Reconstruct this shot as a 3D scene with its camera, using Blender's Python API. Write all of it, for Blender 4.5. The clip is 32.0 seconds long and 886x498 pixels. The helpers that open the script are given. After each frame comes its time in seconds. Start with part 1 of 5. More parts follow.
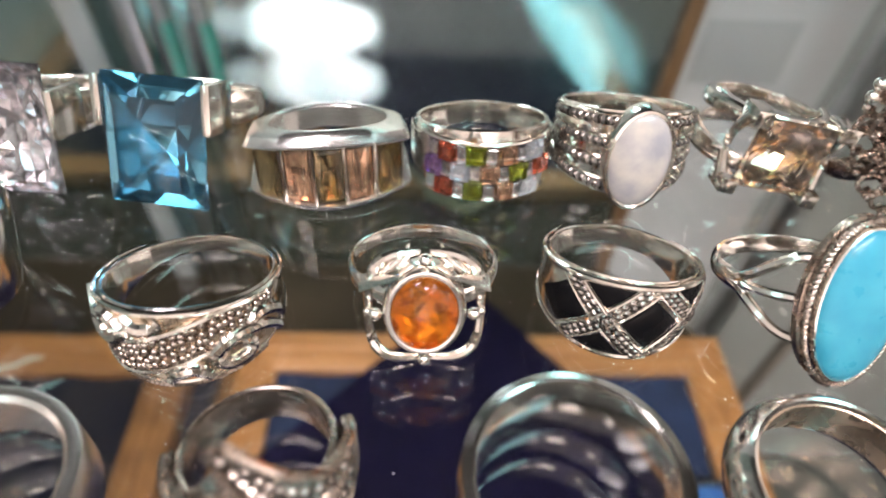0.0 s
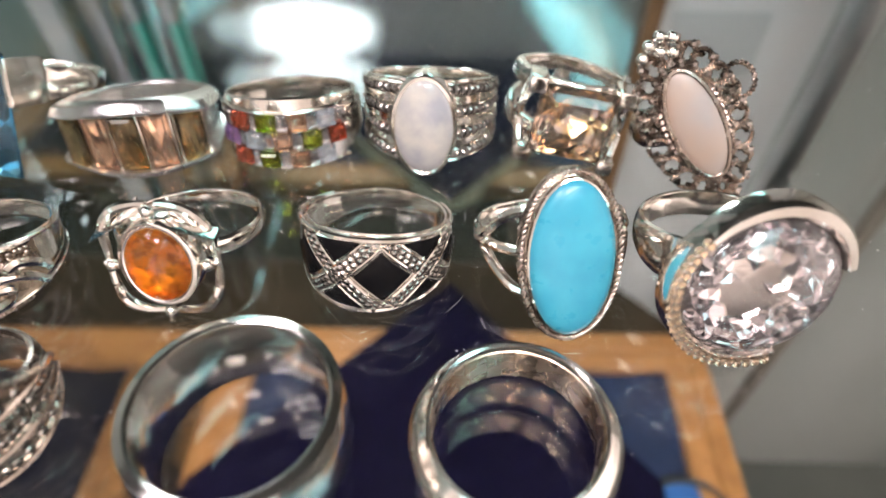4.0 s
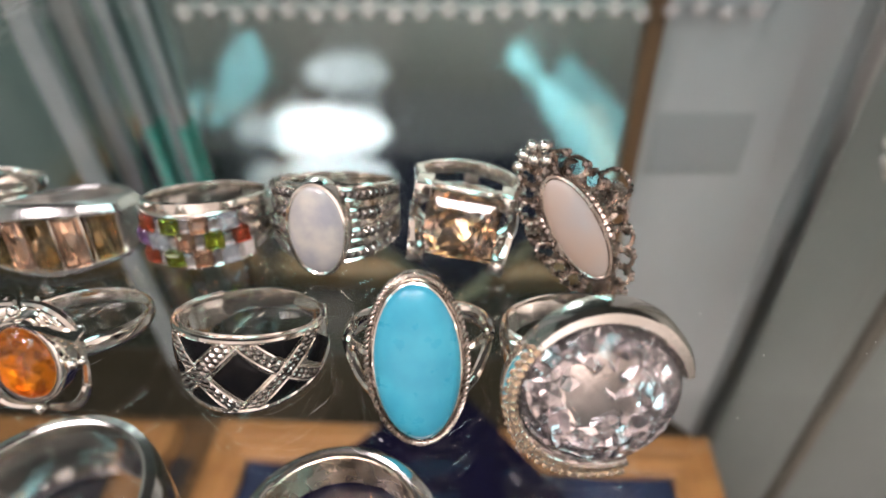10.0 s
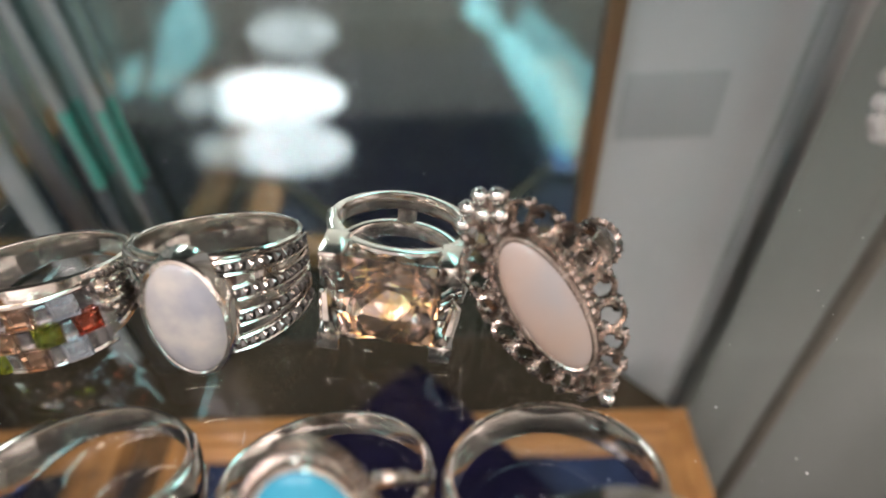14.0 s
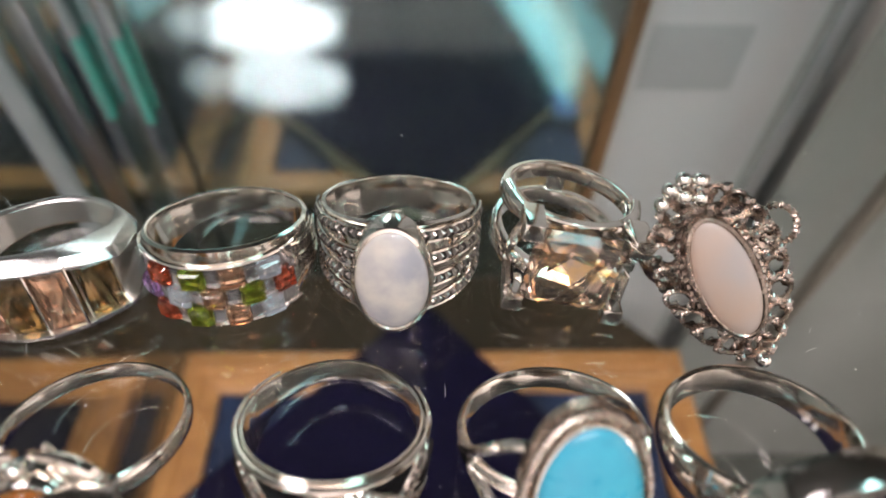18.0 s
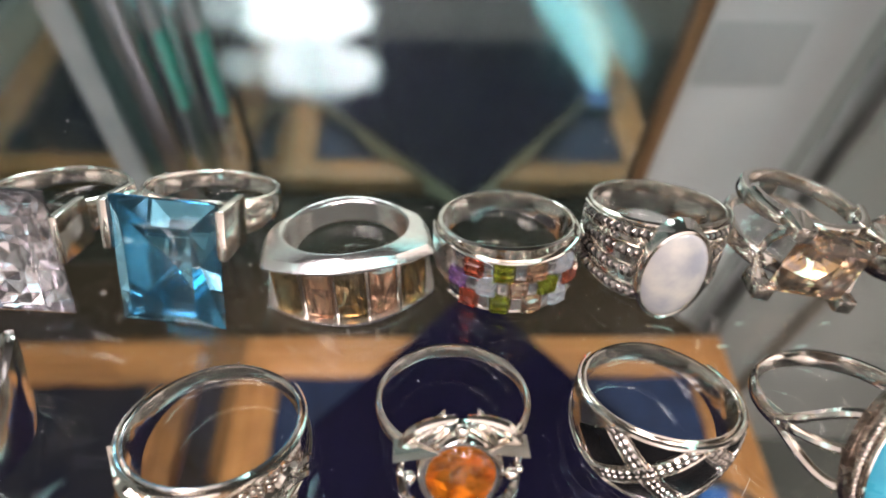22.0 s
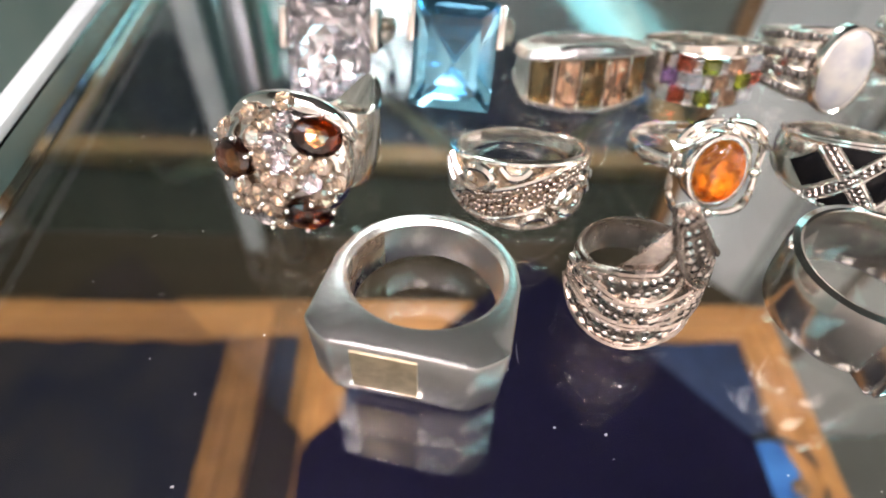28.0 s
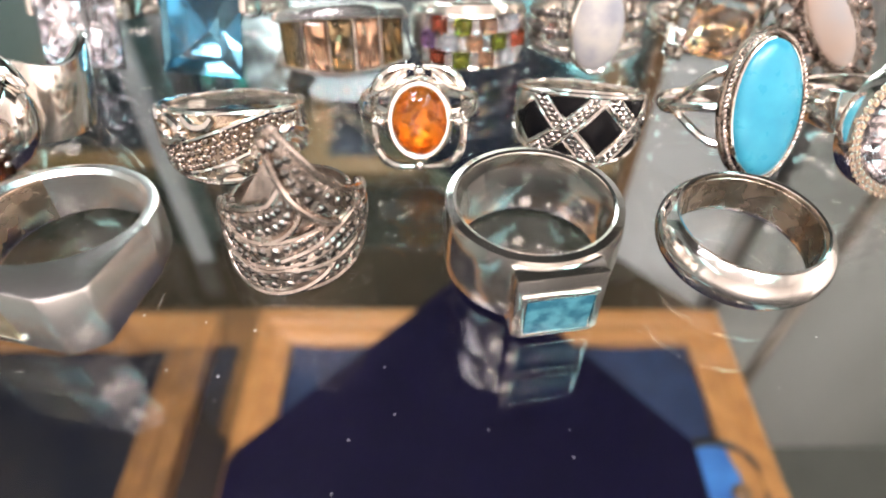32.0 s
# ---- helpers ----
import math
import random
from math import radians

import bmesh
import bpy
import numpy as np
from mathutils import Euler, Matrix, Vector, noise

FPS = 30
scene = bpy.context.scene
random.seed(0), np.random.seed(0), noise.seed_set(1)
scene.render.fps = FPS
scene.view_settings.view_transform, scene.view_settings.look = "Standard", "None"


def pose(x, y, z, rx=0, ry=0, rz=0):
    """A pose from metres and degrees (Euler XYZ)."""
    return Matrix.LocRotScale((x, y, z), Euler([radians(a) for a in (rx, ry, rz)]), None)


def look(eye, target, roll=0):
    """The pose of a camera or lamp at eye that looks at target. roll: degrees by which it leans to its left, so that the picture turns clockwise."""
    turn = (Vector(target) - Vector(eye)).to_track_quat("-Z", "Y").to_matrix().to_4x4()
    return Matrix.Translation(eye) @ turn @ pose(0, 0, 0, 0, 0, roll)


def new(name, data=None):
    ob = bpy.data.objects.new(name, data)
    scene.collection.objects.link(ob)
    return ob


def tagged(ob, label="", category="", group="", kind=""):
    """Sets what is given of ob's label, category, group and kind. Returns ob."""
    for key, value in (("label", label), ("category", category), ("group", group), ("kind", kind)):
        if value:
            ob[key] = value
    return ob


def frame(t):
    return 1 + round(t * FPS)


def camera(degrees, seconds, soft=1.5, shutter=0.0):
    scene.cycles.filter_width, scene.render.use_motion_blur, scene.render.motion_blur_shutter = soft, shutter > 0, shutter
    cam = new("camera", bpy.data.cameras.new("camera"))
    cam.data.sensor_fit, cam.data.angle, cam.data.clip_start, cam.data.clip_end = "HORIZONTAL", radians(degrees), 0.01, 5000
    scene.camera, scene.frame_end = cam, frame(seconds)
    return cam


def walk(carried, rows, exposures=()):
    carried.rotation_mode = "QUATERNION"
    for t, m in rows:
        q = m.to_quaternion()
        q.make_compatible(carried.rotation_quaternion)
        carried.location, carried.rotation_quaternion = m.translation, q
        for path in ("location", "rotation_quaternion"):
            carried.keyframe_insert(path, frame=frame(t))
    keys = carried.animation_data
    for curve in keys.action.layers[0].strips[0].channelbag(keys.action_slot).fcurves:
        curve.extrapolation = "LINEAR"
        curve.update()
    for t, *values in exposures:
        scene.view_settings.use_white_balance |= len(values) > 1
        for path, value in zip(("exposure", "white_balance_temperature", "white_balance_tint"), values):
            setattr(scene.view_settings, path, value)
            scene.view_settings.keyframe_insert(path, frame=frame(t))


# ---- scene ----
U = 0.00092  # metres in one unit of the plan
cam = camera(72.00, 32.0, soft=1.6)
# seconds, place in plan units, yaw, pitch, roll in degrees
ROWS = [
    (0, 0.80, 2.54, 71.79, -3.19, -48.41, 3.45),
    (0.5, 6.19, -0.06, 72.42, -2.81, -48.21, 3.13),
    (1, 12.15, -2.10, 71.63, -2.68, -47.99, 3.05),
    (1.5, 16.46, -2.34, 71.54, -2.35, -47.87, 2.76),
    (2, 22.39, -3.51, 70.50, -2.16, -47.93, 2.60),
    (2.5, 27.27, -3.55, 70.78, -1.79, -47.98, 2.28),
    (3, 32.39, -4.22, 70.68, -1.21, -48.28, 1.90),
    (3.5, 36.30, -4.48, 71.34, -0.32, -48.24, 1.24),
    (4, 40.29, -4.39, 70.61, 1.08, -48.05, 0.25),
    (4.5, 45.73, -4.81, 70.56, 1.92, -47.59, -0.61),
    (6.5, 59.40, -7.27, 66.60, 5.87, -42.85, -3.01),
    (7, 62.26, -9.62, 64.20, 6.37, -41.36, -3.07),
    (7.5, 64.09, -10.40, 64.02, 6.29, -40.83, -3.01),
    (8, 65.86, -11.24, 62.19, 6.79, -40.03, -3.43),
    (8.5, 66.50, -11.64, 64.14, 7.05, -39.33, -3.26),
    (9, 66.35, -9.94, 67.48, 6.93, -38.96, -2.67),
    (9.5, 64.17, -7.37, 70.71, 6.10, -38.62, -1.97),
    (10, 63.62, -3.65, 72.57, 4.63, -39.41, -1.81),
    (10.5, 62.91, -0.03, 74.54, 3.38, -40.21, -1.47),
    (11, 62.85, 4.38, 74.48, 1.19, -40.76, -1.19),
    (11.5, 63.93, 11.99, 73.62, 0.58, -41.35, -1.62),
    (12, 66.32, 18.52, 71.76, 0.32, -41.79, -1.98),
    (12.5, 67.75, 23.82, 67.24, 0.39, -42.52, -2.27),
    (13, 69.29, 25.93, 65.92, 0.42, -42.94, -2.01),
    (13.5, 70.25, 27.03, 65.15, 0.90, -43.30, -2.30),
    (14, 68.09, 29.17, 66.16, 1.13, -43.76, -2.46),
    (14.5, 64.10, 30.70, 69.11, -0.02, -45.23, -1.82),
    (16.5, 55.50, 32.01, 71.38, -0.31, -49.60, -0.48),
    (17, 48.41, 31.52, 71.64, -1.57, -49.56, 0.90),
    (17.5, 44.82, 29.71, 72.59, -2.02, -49.33, 1.35),
    (18, 39.58, 28.44, 73.90, -2.94, -49.76, 2.28),
    (18.5, 34.15, 27.24, 75.69, -3.82, -50.22, 2.94),
    (19, 26.39, 24.58, 78.29, -4.96, -50.63, 4.38),
    (19.5, 21.45, 23.36, 79.39, -5.43, -50.66, 5.04),
    (20, 15.22, 23.20, 79.74, -5.52, -50.83, 5.19),
    (20.5, 12.53, 23.35, 79.79, -4.96, -51.07, 4.69),
    (21, 6.04, 22.80, 81.61, -4.33, -51.58, 4.08),
    (21.5, 2.21, 22.15, 82.21, -4.47, -51.41, 3.98),
    (22, -4.07, 22.61, 83.56, -4.05, -51.08, 3.43),
    (22.5, -8.00, 21.93, 84.61, -3.87, -51.14, 3.24),
    (23, -15.72, 21.55, 83.59, -4.15, -51.23, 3.40),
    (23.5, -22.05, 22.60, 82.73, -4.25, -51.31, 3.31),
    (24, -28.17, 19.75, 82.79, -3.94, -50.75, 3.13),
    (24.5, -32.42, 14.53, 83.48, -3.59, -50.27, 3.09),
    (25, -38.27, 9.01, 82.52, -3.40, -49.68, 2.88),
    (25.5, -43.03, 5.60, 82.82, -3.23, -49.34, 2.79),
    (26, -45.34, -0.33, 81.22, -3.25, -49.28, 2.62),
    (26.5, -47.41, -8.12, 79.62, -2.89, -49.52, 2.63),
    (28.5, -44.68, -29.10, 72.61, -2.64, -48.06, 3.22),
    (29, -37.11, -27.94, 72.84, -2.37, -47.58, 3.19),
    (29.5, -28.84, -25.66, 73.45, -2.22, -47.46, 2.84),
    (30, -20.60, -23.69, 73.66, -2.43, -47.47, 2.79),
    (30.5, -12.14, -28.03, 71.41, -2.30, -47.46, 2.07),
    (31, -5.53, -31.79, 72.42, -2.63, -47.47, 1.93),
    (31.5, -1.81, -32.81, 70.14, -2.48, -47.28, 1.92),
    (32, 3.34, -33.80, 65.35, -1.70, -46.70, 1.50),
]
walk(cam, [(t, pose(x * U, y * U, z * U, 0, 0, yaw) @ pose(0, 0, 0, 90 + pitch) @ pose(0, 0, 0, 0, 0, roll)) for t, x, y, z, yaw, pitch, roll in ROWS],
     exposures=[(t, stops, 6380, 25) for t, stops in ((0.0, -0.15), (2.0, -0.11), (4.0, -0.16), (8.0, -0.48), (9.0, -0.48), (13.0, -0.52), (18.0, -0.42), (22.0, -0.3), (26.0, -0.18), (29.0, 0.08), (32.0, 0.1))])
cam.data.dof.use_dof = True
cam.data.dof.focus_distance = 86 * U
cam.data.dof.aperture_fstop = 15.0

# ---------------------------------------------------------------- light
world = bpy.data.worlds.new("shop_air")
world.use_nodes = True
world.node_tree.nodes["Background"].inputs[0].default_value = (0.55, 0.6, 0.62, 1)
world.node_tree.nodes["Background"].inputs[1].default_value = 0.3
scene.world = world


def area_lamp(name, x, y, z, tx, ty, tz, size, watts, colour=(1, 1, 1)):
    data = bpy.data.lights.new(name, "AREA")
    data.shape, data.size, data.energy, data.color = "DISK", size, watts, colour
    ob = new(name, data)
    ob.matrix_world = look((x, y, z), (tx, ty, tz))
    return ob


# the shop's own ceiling lights, which shine in through the open front
area_lamp("shop_light", 0.10, -0.80, 1.28, 0.05, -0.3, 0.0, 0.32, 16, (1.0, 0.91, 0.80))
area_lamp("shop_light", -0.50, -0.66, 1.28, -0.1, 0.0, 0.0, 0.12, 12, (1.0, 0.94, 0.86))
area_lamp("shop_light", 0.42, -0.62, 1.28, 0.1, 0.0, 0.0, 0.11, 12, (1.0, 0.92, 0.82))
# unseen fill lamps, added to brighten the shop walls that the silver reflects
area_lamp("wall_washer", 0.0, -1.35, 0.05, 0.0, -2.2, 0.0, 1.3, 30, (1.0, 0.92, 0.83))
area_lamp("wall_washer", 1.15, -0.5, 0.3, 2.0, -0.5, 0.2, 0.9, 36, (1.0, 0.91, 0.80))
area_lamp("wall_washer", -1.15, -0.5, 0.3, -2.0, -0.5, 0.2, 0.9, 36, (1.0, 0.93, 0.84))


# ---------------------------------------------------------------- materials
def material(name, base, rough=0.4, metal=0.0, second=None, scale=300.0, detail=4.0, bump=0.0, bump_scale=None, rough_var=0.0,
             transmission=0.0, ior=1.45, emit=None, strength=0.0, coat=0.0, sheen=0.0, lo=0.35, hi=0.65, stretch=None, jitter=0.0, subsurface=0.0, specular=0.5):
    m = bpy.data.materials.new(name)
    m.use_nodes = True
    nt = m.node_tree
    p = nt.nodes["Principled BSDF"]
    p.inputs["Base Color"].default_value = (*base, 1)
    p.inputs["Roughness"].default_value = rough
    p.inputs["Metallic"].default_value = metal
    p.inputs["Transmission Weight"].default_value = transmission
    p.inputs["IOR"].default_value = ior
    p.inputs["Specular IOR Level"].default_value = specular
    p.inputs["Coat Weight"].default_value = coat
    p.inputs["Sheen Weight"].default_value = sheen
    p.inputs["Subsurface Weight"].default_value = subsurface
    if subsurface:
        p.inputs["Subsurface Radius"].default_value = (0.002, 0.002, 0.002)
    if emit:
        p.inputs["Emission Color"].default_value = (*emit, 1)
        p.inputs["Emission Strength"].default_value = strength
    coords = nt.nodes.new("ShaderNodeTexCoord")
    where = coords.outputs["Object"]
    if stretch:
        mp = nt.nodes.new("ShaderNodeMapping")
        mp.inputs["Scale"].default_value = stretch
        nt.links.new(where, mp.inputs["Vector"])
        where = mp.outputs["Vector"]
    if second or rough_var or jitter:
        n = nt.nodes.new("ShaderNodeTexNoise")
        n.inputs["Scale"].default_value, n.inputs["Detail"].default_value = scale, detail
        nt.links.new(where, n.inputs["Vector"])
        ramp = nt.nodes.new("ShaderNodeMapRange")
        ramp.inputs["From Min"].default_value, ramp.inputs["From Max"].default_value = lo, hi
        nt.links.new(n.outputs["Fac"], ramp.inputs["Value"])
        fac = ramp.outputs["Result"]
        if second:
            mix = nt.nodes.new("ShaderNodeMix")
            mix.data_type = "RGBA"
            mix.inputs[6].default_value, mix.inputs[7].default_value = (*base, 1), (*second, 1)
            nt.links.new(fac, mix.inputs[0])
            colour = mix.outputs[2]
            if jitter:
                info = nt.nodes.new("ShaderNodeObjectInfo")
                hsv = nt.nodes.new("ShaderNodeHueSaturation")
                mr = nt.nodes.new("ShaderNodeMapRange")
                mr.inputs["To Min"].default_value, mr.inputs["To Max"].default_value = 1 - jitter, 1 + jitter
                nt.links.new(info.outputs["Random"], mr.inputs["Value"])
                nt.links.new(mr.outputs["Result"], hsv.inputs["Value"])
                nt.links.new(colour, hsv.inputs["Color"])
                colour = hsv.outputs["Color"]
            nt.links.new(colour, p.inputs["Base Color"])
        if rough_var:
            n2 = nt.nodes.new("ShaderNodeTexNoise")
            n2.inputs["Scale"].default_value, n2.inputs["Detail"].default_value = scale * 2.3, 6
            nt.links.new(where, n2.inputs["Vector"])
            mr = nt.nodes.new("ShaderNodeMapRange")
            mr.inputs["From Min"].default_value, mr.inputs["From Max"].default_value = 0.3, 0.7
            mr.inputs["To Min"].default_value, mr.inputs["To Max"].default_value = max(0.0, rough - rough_var), rough + rough_var
            nt.links.new(n2.outputs["Fac"], mr.inputs["Value"])
            nt.links.new(mr.outputs["Result"], p.inputs["Roughness"])
    if bump:
        n = nt.nodes.new("ShaderNodeTexNoise")
        n.inputs["Scale"].default_value, n.inputs["Detail"].default_value = bump_scale or scale * 3, 5
        nt.links.new(where, n.inputs["Vector"])
        b = nt.nodes.new("ShaderNodeBump")
        b.inputs["Strength"].default_value, b.inputs["Distance"].default_value = bump, 0.0002
        nt.links.new(n.outputs["Fac"], b.inputs["Height"])
        nt.links.new(b.outputs["Normal"], p.inputs["Normal"])
    return m


SILVER = material("polished_silver", (0.95, 0.90, 0.84), 0.13, 1.0, second=(0.80, 0.73, 0.65), scale=140, bump=0.05, bump_scale=1200, lo=0.45, hi=0.8)
WORN = material("worn_silver", (0.88, 0.84, 0.79), 0.13, 1.0, second=(0.80, 0.76, 0.71), scale=120, bump=0.04, bump_scale=2600, lo=0.45, hi=0.85)
DARK_SILVER = material("oxidised_silver", (0.61, 0.52, 0.455), 0.24, 1.0, second=(0.26, 0.205, 0.17), scale=420, rough_var=0.08, bump=0.3, bump_scale=1800)
AGED = material("aged_silver", (0.64, 0.56, 0.50), 0.24, 1.0, second=(0.42, 0.35, 0.30), scale=260, rough_var=0.06, bump=0.15, bump_scale=1600)
RECESS = material("blackened_recess", (0.10, 0.09, 0.085), 0.5, 0.8, second=(0.22, 0.2, 0.18), scale=500, bump=0.3)
BRONZED = material("bronze_toned_silver", (0.66, 0.54, 0.42), 0.26, 1.0, second=(0.45, 0.34, 0.25), scale=180, rough_var=0.08, bump=0.2, bump_scale=1300)
MARCASITE = material("marcasite", (0.52, 0.47, 0.43), 0.22, 1.0, second=(0.26, 0.23, 0.21), scale=700, jitter=0.5)
CLEAR = material("clear_zirconia", (1.0, 0.985, 1.0), 0.0, 0, transmission=0.97, ior=1.75)
PINKISH = material("blush_zirconia", (0.97, 0.89, 0.89), 0.0, 0, transmission=0.97, ior=1.6)
BLUE = material("blue_topaz", (0.21, 0.61, 0.82), 0.0, 0, transmission=0.97, ior=1.6)
CHAMPAGNE = material("champagne_zirconia", (1.0, 0.88, 0.70), 0.0, 0, transmission=0.97, ior=1.65)
FOIL = material("stone_foil", (0.97, 0.95, 0.95), 0.11, 1.0, second=(0.82, 0.78, 0.80), scale=200)
WHITE_FOIL = material("white_stone_foil", (0.99, 0.96, 0.98), 0.13, 1.0, second=(0.86, 0.82, 0.85), scale=200)
GOLD_FOIL = material("golden_stone_foil", (1.0, 0.74, 0.46), 0.09, 1.0, second=(0.80, 0.73, 0.80), scale=330, lo=0.42, hi=0.58)
SMOKY = material("smoky_quartz", (0.36, 0.15, 0.045), 0.0, 0, transmission=1, ior=1.6)
BROWN_FOIL = material("brown_stone_foil", (0.42, 0.19, 0.065), 0.15, 1.0, second=(0.16, 0.06, 0.02), scale=320, lo=0.42, hi=0.6)
OLIVE = material("olive_crystal", (0.46, 0.35, 0.17), 0.0, 0, transmission=0.97, ior=1.7)
PEACH = material("peach_crystal", (1.0, 0.62, 0.40), 0.0, 0, transmission=0.95, ior=1.8)
RED = material("red_crystal", (0.88, 0.20, 0.10), 0.0, 0, transmission=0.96, ior=1.75)
GREEN = material("peridot_crystal", (0.50, 0.58, 0.06), 0.0, 0, transmission=0.96, ior=1.75)
PURPLE = material("violet_crystal", (0.62, 0.36, 0.80), 0.0, 0, transmission=0.95, ior=1.75)
ICE = material("ice_crystal", (0.86, 0.93, 0.99), 0.02, 0, transmission=0.85, ior=1.8)
AMBER = material("amber", (0.97, 0.47, 0.06), 0.03, 0, second=(0.92, 0.38, 0.045), scale=200, detail=3, transmission=0.93, ior=1.54, lo=0.45, hi=0.7)
TURQUOISE = material("turquoise", (0.025, 0.265, 0.385), 0.3, 0, second=(0.041, 0.33, 0.45), scale=220, detail=8, coat=0.12, rough_var=0.04, bump=0.04, bump_scale=500)
PEARL = material("mother_of_pearl", (0.49, 0.45, 0.40), 0.2, 0, second=(0.29, 0.295, 0.32), scale=200, detail=4, coat=0.7, subsurface=0.15, lo=0.35, hi=0.7)
PINK_PEARL = material("pink_mother_of_pearl", (0.44, 0.31, 0.235), 0.34, 0, second=(0.35, 0.32, 0.31), scale=75, coat=0.15, subsurface=0.15)
ONYX = material("black_onyx", (0.005, 0.005, 0.006), 0.16, 0, second=(0.009, 0.008, 0.008), scale=300, specular=0.12)
OPAL = material("blue_opal_inlay", (0.018, 0.105, 0.15), 0.15, 0, second=(0.06, 0.22, 0.27), scale=600, detail=8, coat=0.5, lo=0.4, hi=0.62)
AMBER_FLECKS = material("amber_flecks", (0.95, 0.50, 0.10), 0.3, 1.0, second=(0.42, 0.14, 0.02), scale=620, detail=4, lo=0.46, hi=0.62)
PEARL_BEAD = material("pinkish_pearl_bead", (0.78, 0.68, 0.63), 0.25, 0, second=(0.66, 0.58, 0.55), scale=300, coat=0.6)
PANEL_SHADE = material("panel_shade_grey", (0.33, 0.345, 0.335), 0.45, 0, second=(0.37, 0.385, 0.375), scale=12)
GOLDEN = material("gold_inlay", (0.60, 0.50, 0.34), 0.42, 1.0, second=(0.44, 0.36, 0.24), scale=500, bump=0.2)
GLASS = material("shelf_glass", (0.965, 0.992, 0.982), 0.0, 0, transmission=1, ior=1.5)
GREEN_TIP = material("green_glass_tip", (0.02, 0.50, 0.36), 0.2, 0, second=(0.05, 0.62, 0.48), scale=60, coat=0.4)
PALE_EDGE = material("frosted_glass_edge", (0.52, 0.55, 0.55), 0.4, 0, second=(0.44, 0.48, 0.48), scale=50)
MIRROR = material("dusty_mirror", (0.60, 0.73, 0.71), 0.085, 0.97, second=(0.46, 0.62, 0.60), scale=14, rough_var=0.04, stretch=(2.2, 1, 0.35))
WOOD = material("oiled_beech", (0.39, 0.18, 0.056), 0.42, 0, second=(0.26, 0.118, 0.036), scale=60, detail=6, bump=0.15, stretch=(1, 1, 1), coat=0.15)
WOOD_LONG = material("oiled_beech_rail", (0.39, 0.18, 0.056), 0.42, 0, second=(0.26, 0.118, 0.036), scale=40, detail=6, bump=0.15, stretch=(0.15, 2.5, 2.5), coat=0.15)
DARK_WOOD = material("dark_walnut_trim", (0.20, 0.11, 0.05), 0.4, 0, second=(0.12, 0.065, 0.03), scale=40, stretch=(3, 3, 0.3))
GREY_WOOD = material("grey_brown_wood", (0.22, 0.19, 0.15), 0.5, 0, second=(0.15, 0.13, 0.105), scale=40, stretch=(3, 3, 0.3))
ROOF = material("grey_roof_board", (0.10, 0.098, 0.092), 0.6, 0, second=(0.075, 0.075, 0.07), scale=5, specular=0.03)
TINTED = material("warm_clear_zirconia", (1.0, 0.76, 0.54), 0.0, 0, transmission=0.94, ior=1.9)
VELVET = material("navy_velvet", (0.004, 0.0033, 0.013), 0.9, 0, second=(0.0062, 0.005, 0.0185), scale=120, sheen=0.0, bump=0.3, bump_scale=2500, specular=0.03)
CREAM = material("cream_card", (0.62, 0.55, 0.38), 0.6, 0, second=(0.52, 0.46, 0.31), scale=90)
BLUE_CLOTH = material("blue_satin", (0.014, 0.030, 0.075), 0.5, 0, second=(0.008, 0.012, 0.03), scale=26, sheen=0.3, specular=0.15)
BLUE_LID = material("blue_enamel", (0.04, 0.16, 0.42), 0.3, 0, second=(0.02, 0.08, 0.24), scale=40, coat=0.3)
DUST = material("pale_dust", (0.75, 0.74, 0.72), 0.8, 0, second=(0.6, 0.6, 0.58), scale=500)
DARK_CLOTH = material("midnight_cloth", (0.012, 0.014, 0.022), 0.7, 0, second=(0.03, 0.028, 0.028), scale=22, bump=0.2, specular=0.03)
LAMINATE = material("white_laminate", (0.52, 0.53, 0.52), 0.4, 0, second=(0.42, 0.44, 0.43), scale=5, bump=0.02)
GREY_LAMINATE = material("grey_laminate", (0.33, 0.345, 0.32), 0.42, 0, second=(0.22, 0.235, 0.215), scale=6, bump=0.02, stretch=(1, 1, 0.25))
PALE_BOARD = material("pale_green_board", (0.36, 0.40, 0.38), 0.45, 0, second=(0.28, 0.32, 0.30), scale=9, stretch=(1, 1, 0.2))
GREY_BOARD = material("grey_green_board", (0.085, 0.092, 0.08), 0.45, 0, second=(0.06, 0.066, 0.057), scale=7)
DARK_BASE = material("dark_brown_shelf", (0.026, 0.020, 0.013), 0.6, 0, second=(0.04, 0.03, 0.019), scale=10, specular=0.03)
WALL = material("shop_wall_paint", (0.72, 0.70, 0.66), 0.7, 0, second=(0.69, 0.675, 0.64), scale=3)
DARK_WALL = material("dark_shop_fittings", (0.07, 0.072, 0.07), 0.5, 0, second=(0.085, 0.085, 0.08), scale=3)
CEILING = material("white_ceiling_paint", (0.78, 0.78, 0.76), 0.8, 0, second=(0.72, 0.72, 0.70), scale=4)
STEEL = material("brushed_steel", (0.55, 0.56, 0.56), 0.3, 1.0, second=(0.42, 0.43, 0.43), scale=30, stretch=(8, 8, 0.4))
BLACK = material("black_rubber", (0.015, 0.015, 0.016), 0.35, 0, second=(0.03, 0.03, 0.03), scale=80)
TEAL = material("turquoise_light_cover", (0.20, 0.62, 0.62), 0.35, 0, second=(0.60, 0.86, 0.86), scale=24, detail=2, emit=(0.46, 0.96, 0.94), strength=8.0)
LAMP = material("led_diffuser", (0.9, 0.9, 0.9), 0.5, 0, emit=(1.0, 0.98, 0.95), strength=22.0)
